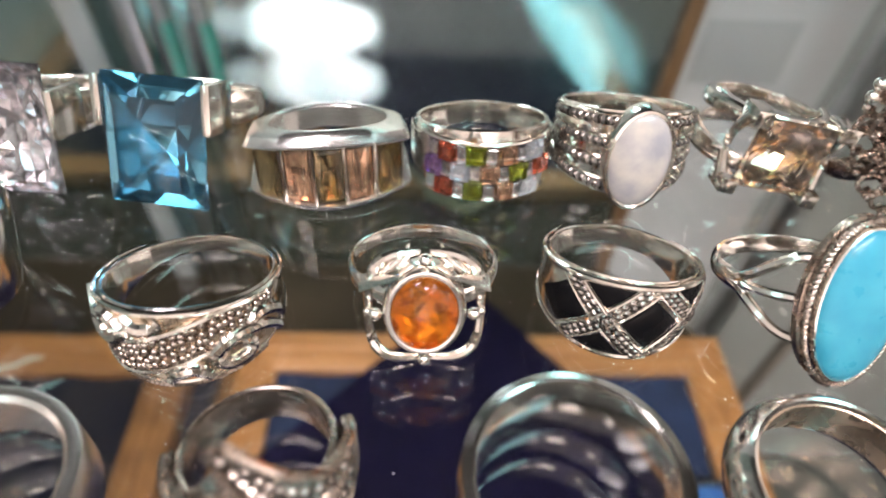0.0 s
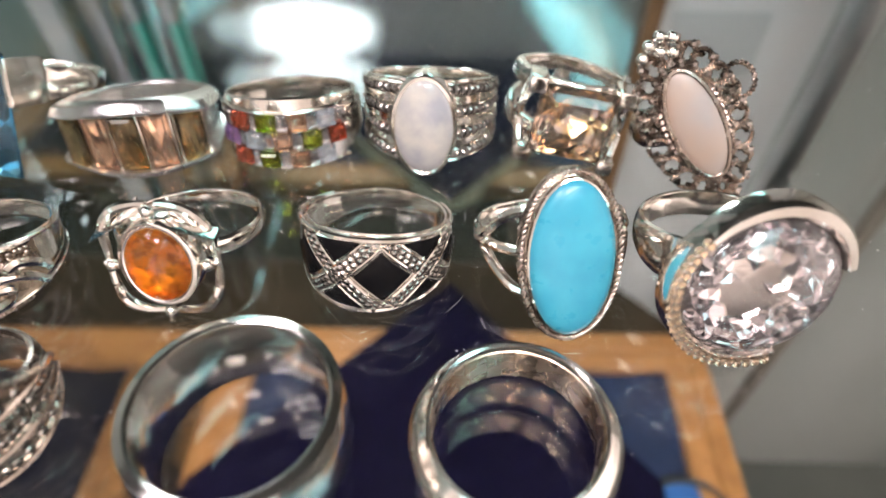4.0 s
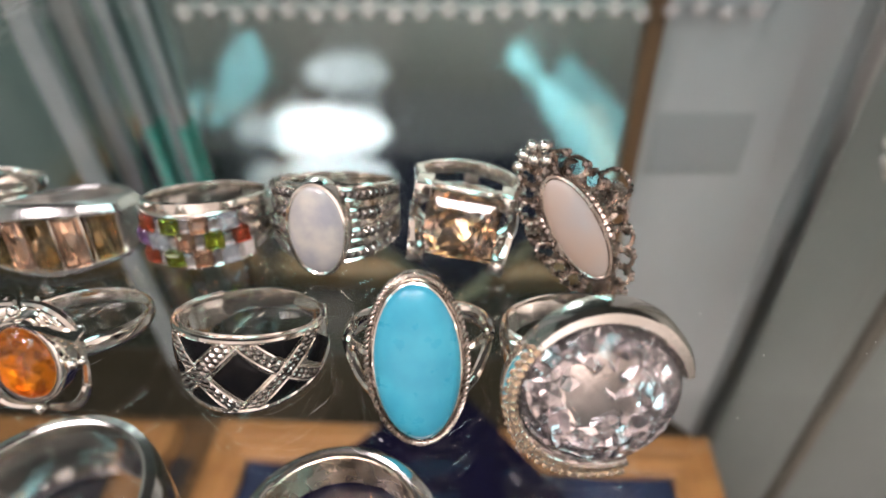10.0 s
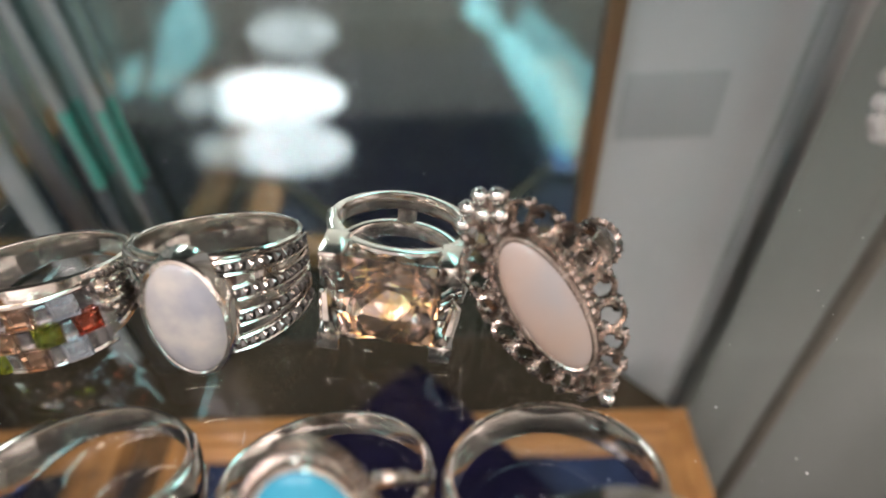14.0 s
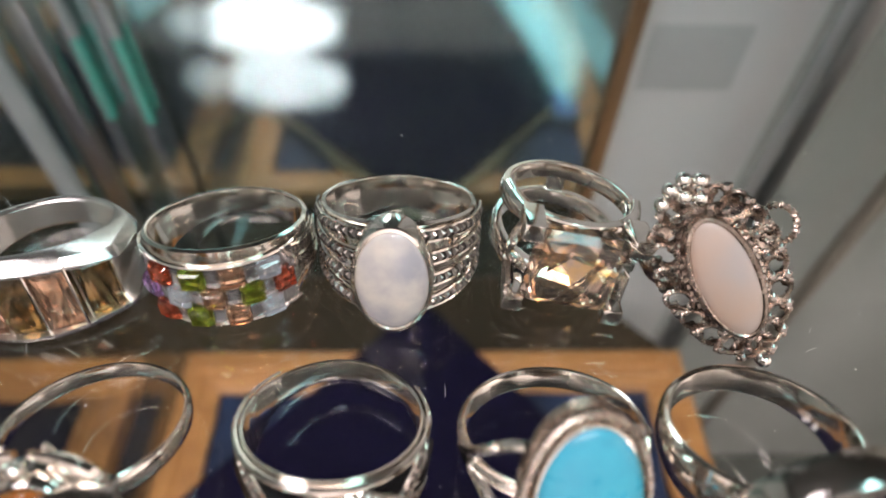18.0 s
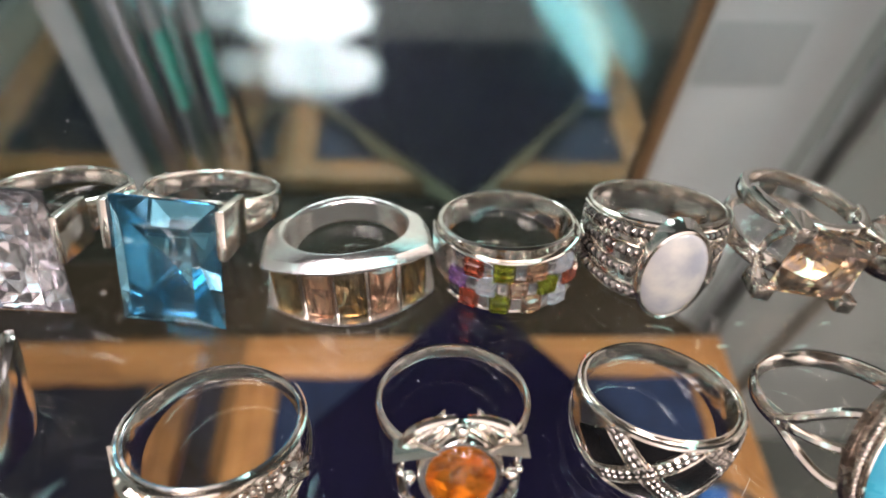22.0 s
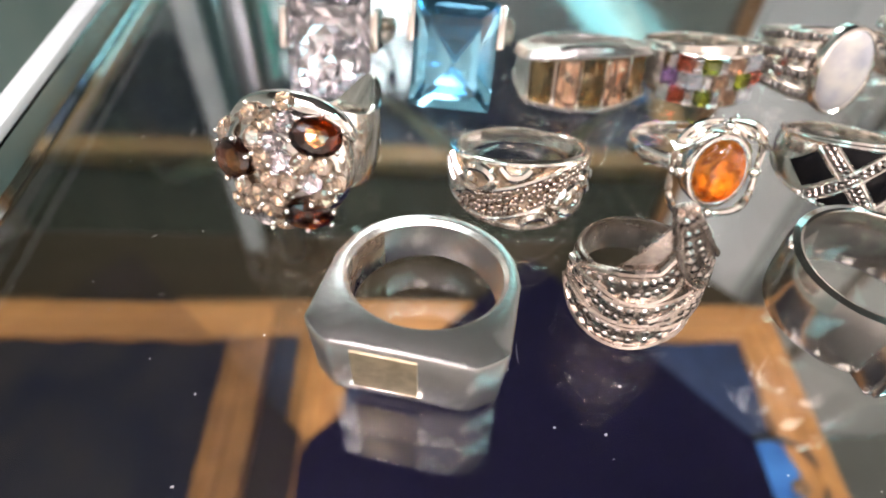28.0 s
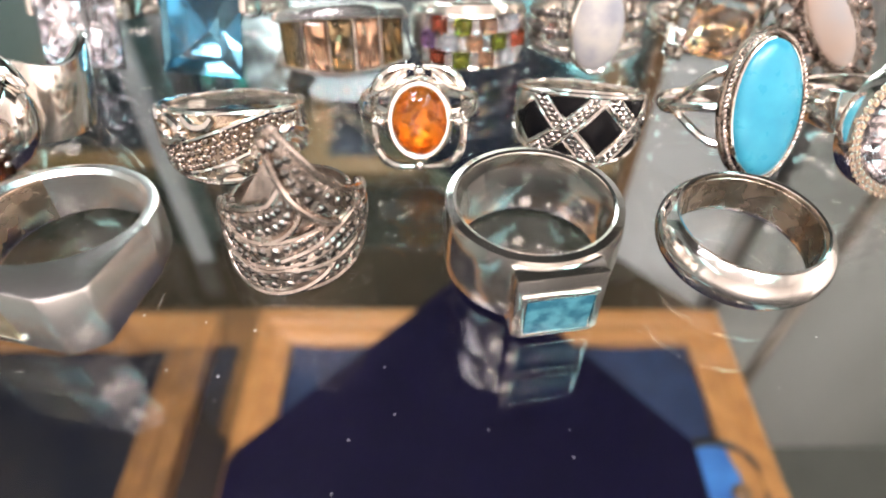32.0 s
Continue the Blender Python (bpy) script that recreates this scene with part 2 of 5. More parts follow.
TEAL_PALE = material("turquoise_light_cover_dim", (0.35, 0.66, 0.66), 0.35, 0, second=(0.60, 0.86, 0.86), scale=24, detail=2, emit=(0.46, 0.92, 0.92), strength=3.6)
LAMP_FAINT = material("led_diffuser_faint", (0.9, 0.9, 0.9), 0.5, 0, emit=(1.0, 1.0, 0.96), strength=5.0)
SATIN = material("satin_silver", (0.93, 0.90, 0.86), 0.27, 1.0, second=(0.86, 0.83, 0.79), scale=90, bump=0.12, bump_scale=2200, stretch=(0.25, 1, 1), lo=0.4, hi=0.85)
LAMP_DIM = material("led_diffuser_dim", (0.9, 0.9, 0.9), 0.5, 0, emit=(1.0, 0.98, 0.95), strength=13.0)

# ---------------------------------------------------------------- mesh helpers, in plan units


def part(name, bm, mat, parent=None, label="", smooth=True, m=None, category="", kind=""):
    """One mesh object from a bmesh in plan units, under a thing or a part."""
    bm.normal_update()
    mesh = bpy.data.meshes.new(name)
    bmesh.ops.scale(bm, vec=(U, U, U), verts=bm.verts)
    bm.to_mesh(mesh)
    bm.free()
    mesh.materials.append(mat)
    for poly in mesh.polygons:
        poly.use_smooth = smooth
    if smooth:
        mesh.set_sharp_from_angle(angle=radians(38))
    return piece(name, mesh, parent, m, label, category, kind)


def piece(name, mesh, parent=None, m=None, label="", category="", kind=""):
    """An object on a shared mesh; m is in plan units."""
    ob = new(name, mesh)
    if parent is not None:
        ob.parent = parent
    if m is not None:
        m = m.copy()
        m.translation = m.translation * U
        ob.matrix_basis = m
    return tagged(ob, label, category, "", kind)


def shared(name, bm, mat, smooth=False):
    mesh = bpy.data.meshes.new(name)
    bmesh.ops.scale(bm, vec=(U, U, U), verts=bm.verts)
    bm.to_mesh(mesh)
    bm.free()
    mesh.materials.append(mat)
    for poly in mesh.polygons:
        poly.use_smooth = smooth
    return mesh


def box(x0, x1, y0, y1, z0, z1, bevel=0.0, seg=2):
    bm = bmesh.new()
    bmesh.ops.create_cube(bm, size=1)
    for v in bm.verts:
        v.co = Vector((x0 + (v.co.x + 0.5) * (x1 - x0), y0 + (v.co.y + 0.5) * (y1 - y0), z0 + (v.co.z + 0.5) * (z1 - z0)))
    if bevel:
        bmesh.ops.bevel(bm, geom=bm.edges[:], offset=bevel, segments=seg, affect="EDGES", profile=0.6)
    return bm


def loft(rings, closed_u=True, closed_v=False, caps=True):
    """Skin rows of points: each row a loop (closed_u), the rows open or closed into a ring (closed_v)."""
    bm = bmesh.new()
    rows = [[bm.verts.new(p) for p in row] for row in rings]
    n, k = len(rows), len(rows[0])
    for i in range(n if closed_v else n - 1):
        a, b = rows[i], rows[(i + 1) % n]
        for j in range(k if closed_u else k - 1):
            bm.faces.new((a[j], a[(j + 1) % k], b[(j + 1) % k], b[j]))
    if caps and not closed_v and closed_u:
        bm.faces.new(rows[0][::-1])
        bm.faces.new(rows[-1])
    bmesh.ops.recalc_face_normals(bm, faces=bm.faces[:])
    return bm


def merge(*parts):
    """Joins bmeshes that belong to one part."""
    out = parts[0]
    for other in parts[1:]:
        tmp = bpy.data.meshes.new("tmp")
        other.to_mesh(tmp)
        other.free()
        out.from_mesh(tmp)
        bpy.data.meshes.remove(tmp)
    return out


def at(bm, m):
    bmesh.ops.transform(bm, matrix=m, verts=bm.verts)
    return bm


def around(a, z, r, extra=0.0):
    """The pose on a ring at the angle a from its head, whose -y points outwards."""
    t = radians(a)
    return pose(r * math.sin(t), -r * math.cos(t), z, 0, 0, a + extra)


def lerp(a, b, k):
    return a + (b - a) * k


def ease(k):
    k = max(0.0, min(1.0, k))
    return k * k * (3 - 2 * k)


def headness(a, wide=75.0, power=1.0):
    """1 at the head of a ring, 0 at its back."""
    a = abs((a + 180) % 360 - 180)
    return ease(1 - a / wide / 2) ** power


def profile(r0, r1, z0, z1, bevel=0.35, dome=0.0, steps=6):
    """A band's cross-section: plain inside, domed outside, with rounded corners."""
    pts = [(r0, z1 - bevel), (r0, z0 + bevel), (r0 + bevel * 0.3, z0 + bevel * 0.3), (r0 + bevel, z0)]
    for k in range(steps + 1):
        q = k / steps
        z = lerp(z0 + bevel * 0.5, z1 - bevel * 0.5, q)
        pts.append((r1 - dome * (2 * q - 1) ** 2 - (bevel * 0.5 if k in (0, steps) else 0), z))
    pts += [(r0 + bevel, z1), (r0 + bevel * 0.3, z1 - bevel * 0.3)]
    return pts


def band(fn, n=96, start=-180.0, end=180.0):
    """A ring band: fn(angle) gives the cross-section as (radius, height) points."""
    full = end - start >= 359.9
    rows = []
    for i in range(n if full else n + 1):
        a = start + (end - start) * i / n
        t = radians(a)
        rows.append([(r * math.sin(t), -r * math.cos(t), z) for r, z in fn(a)])
    return loft(rows, True, full)


def tube(points, radius, n=8, closed=False, flat=1.0):
    """A wire through points; radius a number or a function of 0..1."""
    pts = [Vector(p) for p in points]
    rows = []
    count = len(pts)
    up = Vector((0, 0, 1))
    for i, p in enumerate(pts):
        if closed:
            d = pts[(i + 1) % count] - pts[i - 1]
        else:
            d = pts[min(i + 1, count - 1)] - pts[max(i - 1, 0)]
        d.normalize()
        side = d.cross(up)
        if side.length < 0.2:
            side = d.cross(Vector((0, 1, 0)))
        side.normalize()
        over = side.cross(d)
        r = radius(i / max(1, count - 1)) if callable(radius) else radius
        rows.append([p + side * (r * math.cos(2 * math.pi * k / n)) + over * (r * flat * math.sin(2 * math.pi * k / n)) for k in range(n)])
    return loft(rows, True, closed)


def ball(r, u=10, v=7, sx=1.0, sy=1.0, sz=1.0):
    bm = bmesh.new()
    bmesh.ops.create_uvsphere(bm, u_segments=u, v_segments=v, radius=r)
    bmesh.ops.scale(bm, vec=(sx, sy, sz), verts=bm.verts)
    return bm


def oval(a, b, n=48, y=0.0):
    return [(a * math.cos(2 * math.pi * k / n), y, b * math.sin(2 * math.pi * k / n)) for k in range(n)]


def cabochon(a, b, rise, depth=1.0, n=40, steps=8, power=2.0):
    """A domed oval stone in the xz plane, its dome towards -y."""
    rows = [oval(a, b, n, depth), oval(a, b, n, 0.0)]
    for k in range(1, steps):
        t = k / steps * math.pi / 2
        s = math.cos(t) ** (2 / power)
        rows.append(oval(a * s, b * s, n, -rise * math.sin(t)))
    rows.append(oval(a * 0.02, b * 0.02, n, -rise))
    return loft(rows)


def oval_wall(a, b, y0, y1, thick, n=48, lip=0.0):
    """A bezel: an oval wall round a stone."""
    rows = []
    for k in range(n):
        c, s = math.cos(2 * math.pi * k / n), math.sin(2 * math.pi * k / n)
        loop = [(a, y0), (a - lip, y1 + 0.15), (a - lip + thick * 0.3, y1), (a + thick * 0.7, y1 + 0.1), (a + thick, y1 + 0.5), (a + thick, y0)]
        rows.append([(x * c, y, (x - a + b) * s) for x, y in loop])
    return loft(rows, True, True)


def hull(points):
    bm = bmesh.new()
    for p in points:
        bm.verts.new(p)
    bmesh.ops.convex_hull(bm, input=bm.verts[:])
    bmesh.ops.dissolve_limit(bm, angle_limit=radians(1), verts=bm.verts[:], edges=bm.edges[:])
    bmesh.ops.recalc_face_normals(bm, faces=bm.faces[:])
    return bm


def brilliant(r, crown=0.32, pavilion=0.85, n=8, squash=1.0):
    """A round faceted stone, its table towards -y."""
    def circle(q, y, m, shift):
        return [(q * r * math.cos(2 * math.pi * (k + shift) / m), y * r, q * r * squash * math.sin(2 * math.pi * (k + shift) / m)) for k in range(m)]
    pts = circle(0.55, -crown, n, 0) + circle(0.80, -crown * 0.62, n, 0.5) + circle(1, -0.03, 2 * n, 0.25) + circle(1, 0.03, 2 * n, 0.25)
    pts += circle(0.55, pavilion * 0.50, n, 0.5) + circle(0.22, pavilion * 0.84, n, 0) + [(0, pavilion * r, 0)]
    return hull(pts)


def radiant(w, h, crown, pavilion, cut=0.1, peak=0.0):
    """A rectangular faceted stone in the xz plane, its table towards -y."""
    def ring(q, y):
        a, b, c = w / 2 * q, h / 2 * q, min(w, h) * cut * q
        return [(sx * (a - (c if first else 0)), y, sz * (b - (0 if first else c))) for sx, sz, first in
                ((1, 1, True), (1, 1, False), (1, -1, False), (1, -1, True), (-1, -1, True), (-1, -1, False), (-1, 1, False), (-1, 1, True))]
    pts = ring(0.66, -crown) + ring(0.86, -crown * 0.6) + ring(1.0, -0.05) + ring(1.0, 0.25)
    mid = [(w / 2 * 0.62, pavilion * 0.55, 0), (-w / 2 * 0.62, pavilion * 0.55, 0), (0, pavilion * 0.55, h / 2 * 0.66), (0, pavilion * 0.55, -h / 2 * 0.66)]
    dia = [(sx * w / 2 * 0.45, pavilion * 0.58, sz * h / 2 * 0.45) for sx in (1, -1) for sz in (1, -1)]
    if peak:
        pts += [(0, -crown - peak, 0)] + ring(0.3, -crown - peak * 0.7)
    return hull(pts + mid + dia + [(0, pavilion, h * 0.06), (0, pavilion, -h * 0.06)])


def bar_stone(w, h, rise, depth):
    """A baguette: a slim step-cut stone, its table towards -y."""
    def rect(a, b, y):
        return [(sx * a / 2, y, sz * b / 2) for sx in (1, -1) for sz in (1, -1)]
    return hull(rect(w * 0.55, h * 0.8, -rise) + rect(w, h, 0) + rect(w, h, 0.15) + rect(w * 0.15, h * 0.6, depth))


def marcasite(r):
    pts = [(r * math.cos(k * math.pi / 3), 0.0, r * math.sin(k * math.pi / 3)) for k in range(6)]
    pts += [(r * 0.45 * math.cos((k + 0.5) * math.pi / 3), -r * 0.55, r * 0.45 * math.sin((k + 0.5) * math.pi / 3)) for k in range(6)]
    pts += [(r * 0.8 * math.cos(k * math.pi / 3), r * 0.6, r * 0.8 * math.sin(k * math.pi / 3)) for k in range(6)]
    return hull(pts)




def ribbed(points, r, closed=False, n=6, depth=0.3):
    """A wire with ribs, like twisted cord."""
    last = max(1, len(points) - 1)
    return tube(points, lambda k: r * (1 + depth * (1 if int(round(k * last)) % 2 else -1)), n, closed)


def through_keys(keys, k):
    """A smooth curve through two-number keys."""
    q = k * (len(keys) - 1)
    i = min(int(q), len(keys) - 2)
    u = q - i
    p = [keys[max(0, i - 1)], keys[i], keys[i + 1], keys[min(len(keys) - 1, i + 2)]]
    return tuple(0.5 * (2 * p[1][c] + (p[2][c] - p[0][c]) * u + (2 * p[0][c] - 5 * p[1][c] + 4 * p[2][c] - p[3][c]) * u * u + (3 * p[1][c] - p[0][c] - 3 * p[2][c] + p[3][c]) * u ** 3) for c in (0, 1))


GRAIN = shared("marcasite", marcasite(0.62), MARCASITE)
GRAIN_LIGHT = shared("marcasite", marcasite(0.78), MARCASITE)
GRAIN_BIG = shared("marcasite", marcasite(0.85), MARCASITE)
BEAD = shared("bead", ball(0.5, 8, 6), SILVER, True)
BEAD_DARK = shared("bead", ball(0.55, 8, 6), DARK_SILVER, True)


def jewel(name, x, y, tilt=0.0, yaw=0.0, roll=0.0, label=""):
    """The base of a ring that lies on the shelf; its parts are made in the ring's own frame, with the head towards -y."""
    root = tagged(new(name), label, "ring", "rings on the glass shelf")
    root.location = (x * U, y * U, 0)
    return root, pose(0, 0, 0, 0, 0, yaw) @ pose(0, 0, 0, 0, roll, 0) @ pose(0, 0, 0, -tilt, 0, 0)


def lowest(obs, turn):
    low = 1e9
    for ob in obs:
        m = turn @ ob.matrix_basis
        co = np.empty(len(ob.data.vertices) * 3)
        ob.data.vertices.foreach_get("co", co)
        low = min(low, (co.reshape(-1, 3) @ np.array(m.to_3x3())[2]).min() + m.translation.z)
    return low


def rest(root, turn, head=(), size=1.0):
    """Turns the parts by the ring's tilt and lets them down on to the glass. head: names of the parts of the head, against which the
    shank is set so that both touch the glass. size: the ring's own scale."""
    kids = list(root.children)
    if turn is None or isinstance(turn, tuple):
        yaw, roll = turn or (0, 0)
        a, b = -5.0, 40.0
        front = [o for o in kids]

        def lean(t):
            m = pose(0, 0, 0, 0, 0, yaw) @ pose(0, 0, 0, 0, roll, 0) @ pose(0, 0, 0, -t, 0, 0)
            lows = [1e9, 1e9]
            for ob in front:
                co = np.empty(len(ob.data.vertices) * 3)
                ob.data.vertices.foreach_get("co", co)
                own = np.array(ob.matrix_basis.to_3x3())
                co = co.reshape(-1, 3) @ own.T + np.array(ob.matrix_basis.translation)
                z = co @ np.array(m.to_3x3())[2]
                for k, mask in enumerate((co[:, 1] < 0, co[:, 1] >= 0)):
                    if mask.any():
                        lows[k] = min(lows[k], z[mask].min())
            return lows[0] - lows[1], m
        for _ in range(18):
            mid = (a + b) / 2
            gap, m = lean(mid)
            a, b = (mid, b) if gap < 0 else (a, mid)
        turn = m
    if head:
        top = [o for o in kids if o.name.split(".")[0] in head]
        low = [o for o in kids if o.name.split(".")[0] not in head]
        lift = max(0.0, (lowest(top, turn) - lowest(low, turn)) / turn.to_3x3()[2][2])
        for ob in low:
            ob.matrix_basis = pose(0, 0, lift) @ ob.matrix_basis
    low = lowest(kids, turn)
    for ob in kids:
        ob.matrix_basis = Matrix.Scale(size, 4) @ pose(0, 0, -low) @ turn @ ob.matrix_basis
    return root

# ---------------------------------------------------------------- the display case and the shop round it
LOW = -330.0   # top of the lower shelf
BACK = 338.0   # the mirror
SHADE_BAND = -121.0 # height of the shade band put on the white panel

shelf = part("glass_shelf", box(-117.5, 420, -75, 326, -7, 0, 0.35, 1), GLASS, None, "clear glass shelf with polished greenish edges", smooth=False, category="glass shelf")
shelf.visible_shadow = False
tagged(shelf, kind="structure")
pane = part("side_pane", box(-122.5, -118, -75, 326, LOW + 1, 5, 0.3, 1), GLASS, None, "upright glass side pane with a ground edge", smooth=False, category="glass pane", kind="structure")
pane.visible_shadow = False
part("ground_edge", box(-122.5, -118, -74.5, 325.5, 5.1, 7.2, 0.6), PALE_EDGE, pane, "pale ground top edge of the glass pane")

mirror = part("back_mirror", box(-430, 150, BACK, BACK + 4, LOW, 368), MIRROR, None, "dusty mirror closing the back of the display case", smooth=False, category="mirror", kind="structure")
part("mirror_trim", box(150.3, 160, BACK - 6, BACK + 6, LOW, 368, 0.8), DARK_WOOD, mirror, "narrow dark walnut strip")

part("wall_back_panel", box(160.5, 262, BACK + 2, BACK + 14, LOW - 420, 368), LAMINATE, None, "white laminate back panel of the display case", smooth=False, category="panel", kind="structure")
part("wall_back_panel", box(262.4, 900, BACK + 2.6, BACK + 14, LOW - 420, 368), GREY_LAMINATE, None, "grey-green laminate beside the white back panel", smooth=False, category="panel", kind="structure")
SHELF_EDGE = [(-430, -260), (229, -260), (229, 262), (156, BACK - 1), (-430, BACK - 1)]
part("lower_shelf", loft([[(x, y, z) for x, y in SHELF_EDGE] for z in (LOW - 12, LOW)]), DARK_BASE, None, "dark brown lower shelf of the display case", smooth=False, category="shelf", kind="structure")
part("lower_shelf_side", box(-440, 900, -260, BACK + 1.5, LOW - 412, LOW - 400), GREY_BOARD, None, "pale grey-green board beside the trays", smooth=False, category="shelf", kind="structure")
part("case_side", box(-440, -430.5, -260, BACK, LOW - 12, 368), PALE_BOARD, None, "pale grey-green side panel of the display case", smooth=False, category="panel", kind="structure")
# unseen roof board, added so that silver and glass reflect something dark
part("case_top", box(-440, 900, -70, BACK + 14, 368.5, 380), ROOF, None, "unseen dark grey roof board, added to darken what the rings and glass reflect", smooth=False, category="panel", kind="structure")


part("case_front", box(-440, 900, -272, -261, LOW - 412, -60), DARK_WALL, None, "dark front panel of the display case", smooth=False, category="panel", kind="structure")
# thin grey plate added for a soft dark band of shade on the panel
part("panel_ledge", box(168, 226, BACK + 0.2, BACK + 1.8, SHADE_BAND - 26, SHADE_BAND + 16, 0.5), PANEL_SHADE, None, "soft shade band on the white back panel, put in as a thin grey plate", category="plate", kind="structure")
trim = tagged(new("bead_trim"), "row of small pinkish pearl beads along the back of the case", "trim")
trim.location = (0, 328 * U, -42 * U)
part("rail", box(-110, 216, 5.2, 9.6, -0.7, 0.7), STEEL, trim)
trim_bead = shared("bead", ball(4.6, 12, 8), PEARL_BEAD, True)
for k in range(22):
    piece("bead", trim_bead, trim, pose(-102 + k * 14.6, 1.2, 1.6 * math.sin(k * 2.1)))


def upright(name, x, y, w, d, z0, z1, mat, label):
    return part(name, box(x - w / 2, x + w / 2, y - d / 2, y + d / 2, z0, z1, min(w, d) * 0.2, 2), mat, None, label, category="post", kind="structure")


for gx, low in ((-128, -168), (-150, -165)):
    hanger = upright("glass_upright", gx, 331, 5.5, 5, -112, 368, PALE_EDGE, "slim glass upright with a green tip behind the rings")
    part("tip", box(gx - 2.9, gx + 2.9, 328.4, 333.6, low, -112.2, 0.9), GREEN_TIP, hanger, "bright green lower end")
upright("steel_upright", -160, 314, 13, 8, LOW, 368, STEEL, "slim brushed steel upright at the back of the case")
upright("glass_upright", -193, 322, 15, 6, LOW, 368, PALE_EDGE, "broad grey upright at the back of the case")
upright("steel_upright", 243, 290, 12, 16, LOW - 400, 368, STEEL, "slim brushed steel upright beside the white panel")
upright("wooden_upright", 334, 301, 8, 10, LOW - 400, 368, GREY_WOOD, "grey-brown wooden upright beside the white panel")


def downlight(x, y, z, r, high, mat, label):
    """A flat oval lamp under the case roof, tilted to shine on the back of the case."""
    root = tagged(new("downlight"), label, "lamp", "lamps under the case roof")
    root.location = (x * U, y * U, z * U)
    lean = pose(0, 0, 0, 69) @ Matrix.Diagonal((1, high / r, 1, 1))
    part("housing", at(band(lambda a: profile(r, r + 4, -7, 2, 1.5), 64), lean), STEEL, root)
    disc = loft([[(q * math.cos(k * math.pi / 24), q * math.sin(k * math.pi / 24), h) for k in range(48)] for q, h in ((r - 0.2, -1), (r - 0.2, -5), (r - 4, -6), (2, -6.5))])
    part("diffuser", at(disc, lean), mat, root, "glowing white diffuser")
    part("back_plate", at(loft([[(q * math.cos(k * math.pi / 24), q * math.sin(k * math.pi / 24), h) for k in range(48)] for q, h in ((r + 2, 2.2), (r + 1, 4), (3, 5))]), lean), STEEL, root)
    part("stem", loft([[(3 * math.cos(k * math.pi / 6), -6 + 3 * math.sin(k * math.pi / 6), h) for k in range(12)] for h in (high * 0.3, 368 - z)]), STEEL, root)
    return root


downlight(-139, -16, 304, 84, 32, LAMP, "oval white LED lamp, lit, hung under the case roof")
downlight(-108, -40, 236, 52, 22, LAMP_FAINT, "oval white LED lamp, barely lit, hung low under the case roof")
downlight(-118, 44, 338, 72, 30, LAMP_DIM, "oval white LED lamp, lit weakly, under the case roof")
downlight(-230, -16, 302, 27, 17, LAMP_FAINT, "small oval LED lamp, barely lit, under the case roof")
downlight(-204, 44, 336, 26, 18, LAMP_FAINT, "small oval LED lamp, barely lit, under the case roof")


def light_strip(x0, y0, x1, y1, leaves, label):
    """Leaf-shaped turquoise lamps on a rail in front of the case roof; leaves: start, end, sideways, width, height, cover."""
    root = tagged(new("light_strip"), label, "lamp", "turquoise lamps before the case")
    root.location = (x0 * U, y0 * U, 340 * U)
    part("rail", tube([(0, 0, 22), (x1 - x0, y1 - y0, 22)], 3, 8), STEEL, root)
    for n, (k0, k1, aside, w, h, mat) in enumerate(leaves):
        rows = []
        for i in range(25):
            q = i / 24
            k = lerp(k0, k1, q)
            half = w / 2 * (0.06 + 0.94 * math.sin(math.pi * min(1.0, 0.04 + 0.94 * q)) ** 0.8)
            mid = (x1 - x0) * k + aside + w * 0.16 * math.sin(q * 5.0 + n)
            rows.append([(mid + half * c, (y1 - y0) * k, h + 4 * s) for c, s in ((-1, 0), (-0.6, -0.8), (0, -0.3), (0.6, -0.8), (1, 0), (0.5, 0.8), (-0.5, 0.8))])
        part("cover", loft(rows), mat, root, "glowing turquoise cover")
        k = (k0 + k1) / 2
        mid = (x1 - x0) * k
        part("bracket", tube([(mid, (y1 - y0) * k, 20), (mid + aside, (y1 - y0) * k, h + 2)], 1.5, 6), STEEL, root)
    return root


light_strip(212, 60, 160, -430, ((0.0, 0.68, -6, 66, 4, TEAL), (0.1, 0.9, 48, 84, 13, TEAL_PALE), (0.66, 1.0, -36, 46, 8, TEAL)), "turquoise leaf-shaped lamps, lit, hung before the case roof")
light_strip(-338, -110, -385, -480, ((0.0, 1.0, 6, 84, 6, TEAL_PALE), (0.0, 0.34, -44, 34, 11, TEAL_PALE)), "turquoise leaf-shaped lamps, lit, hung before the case roof")


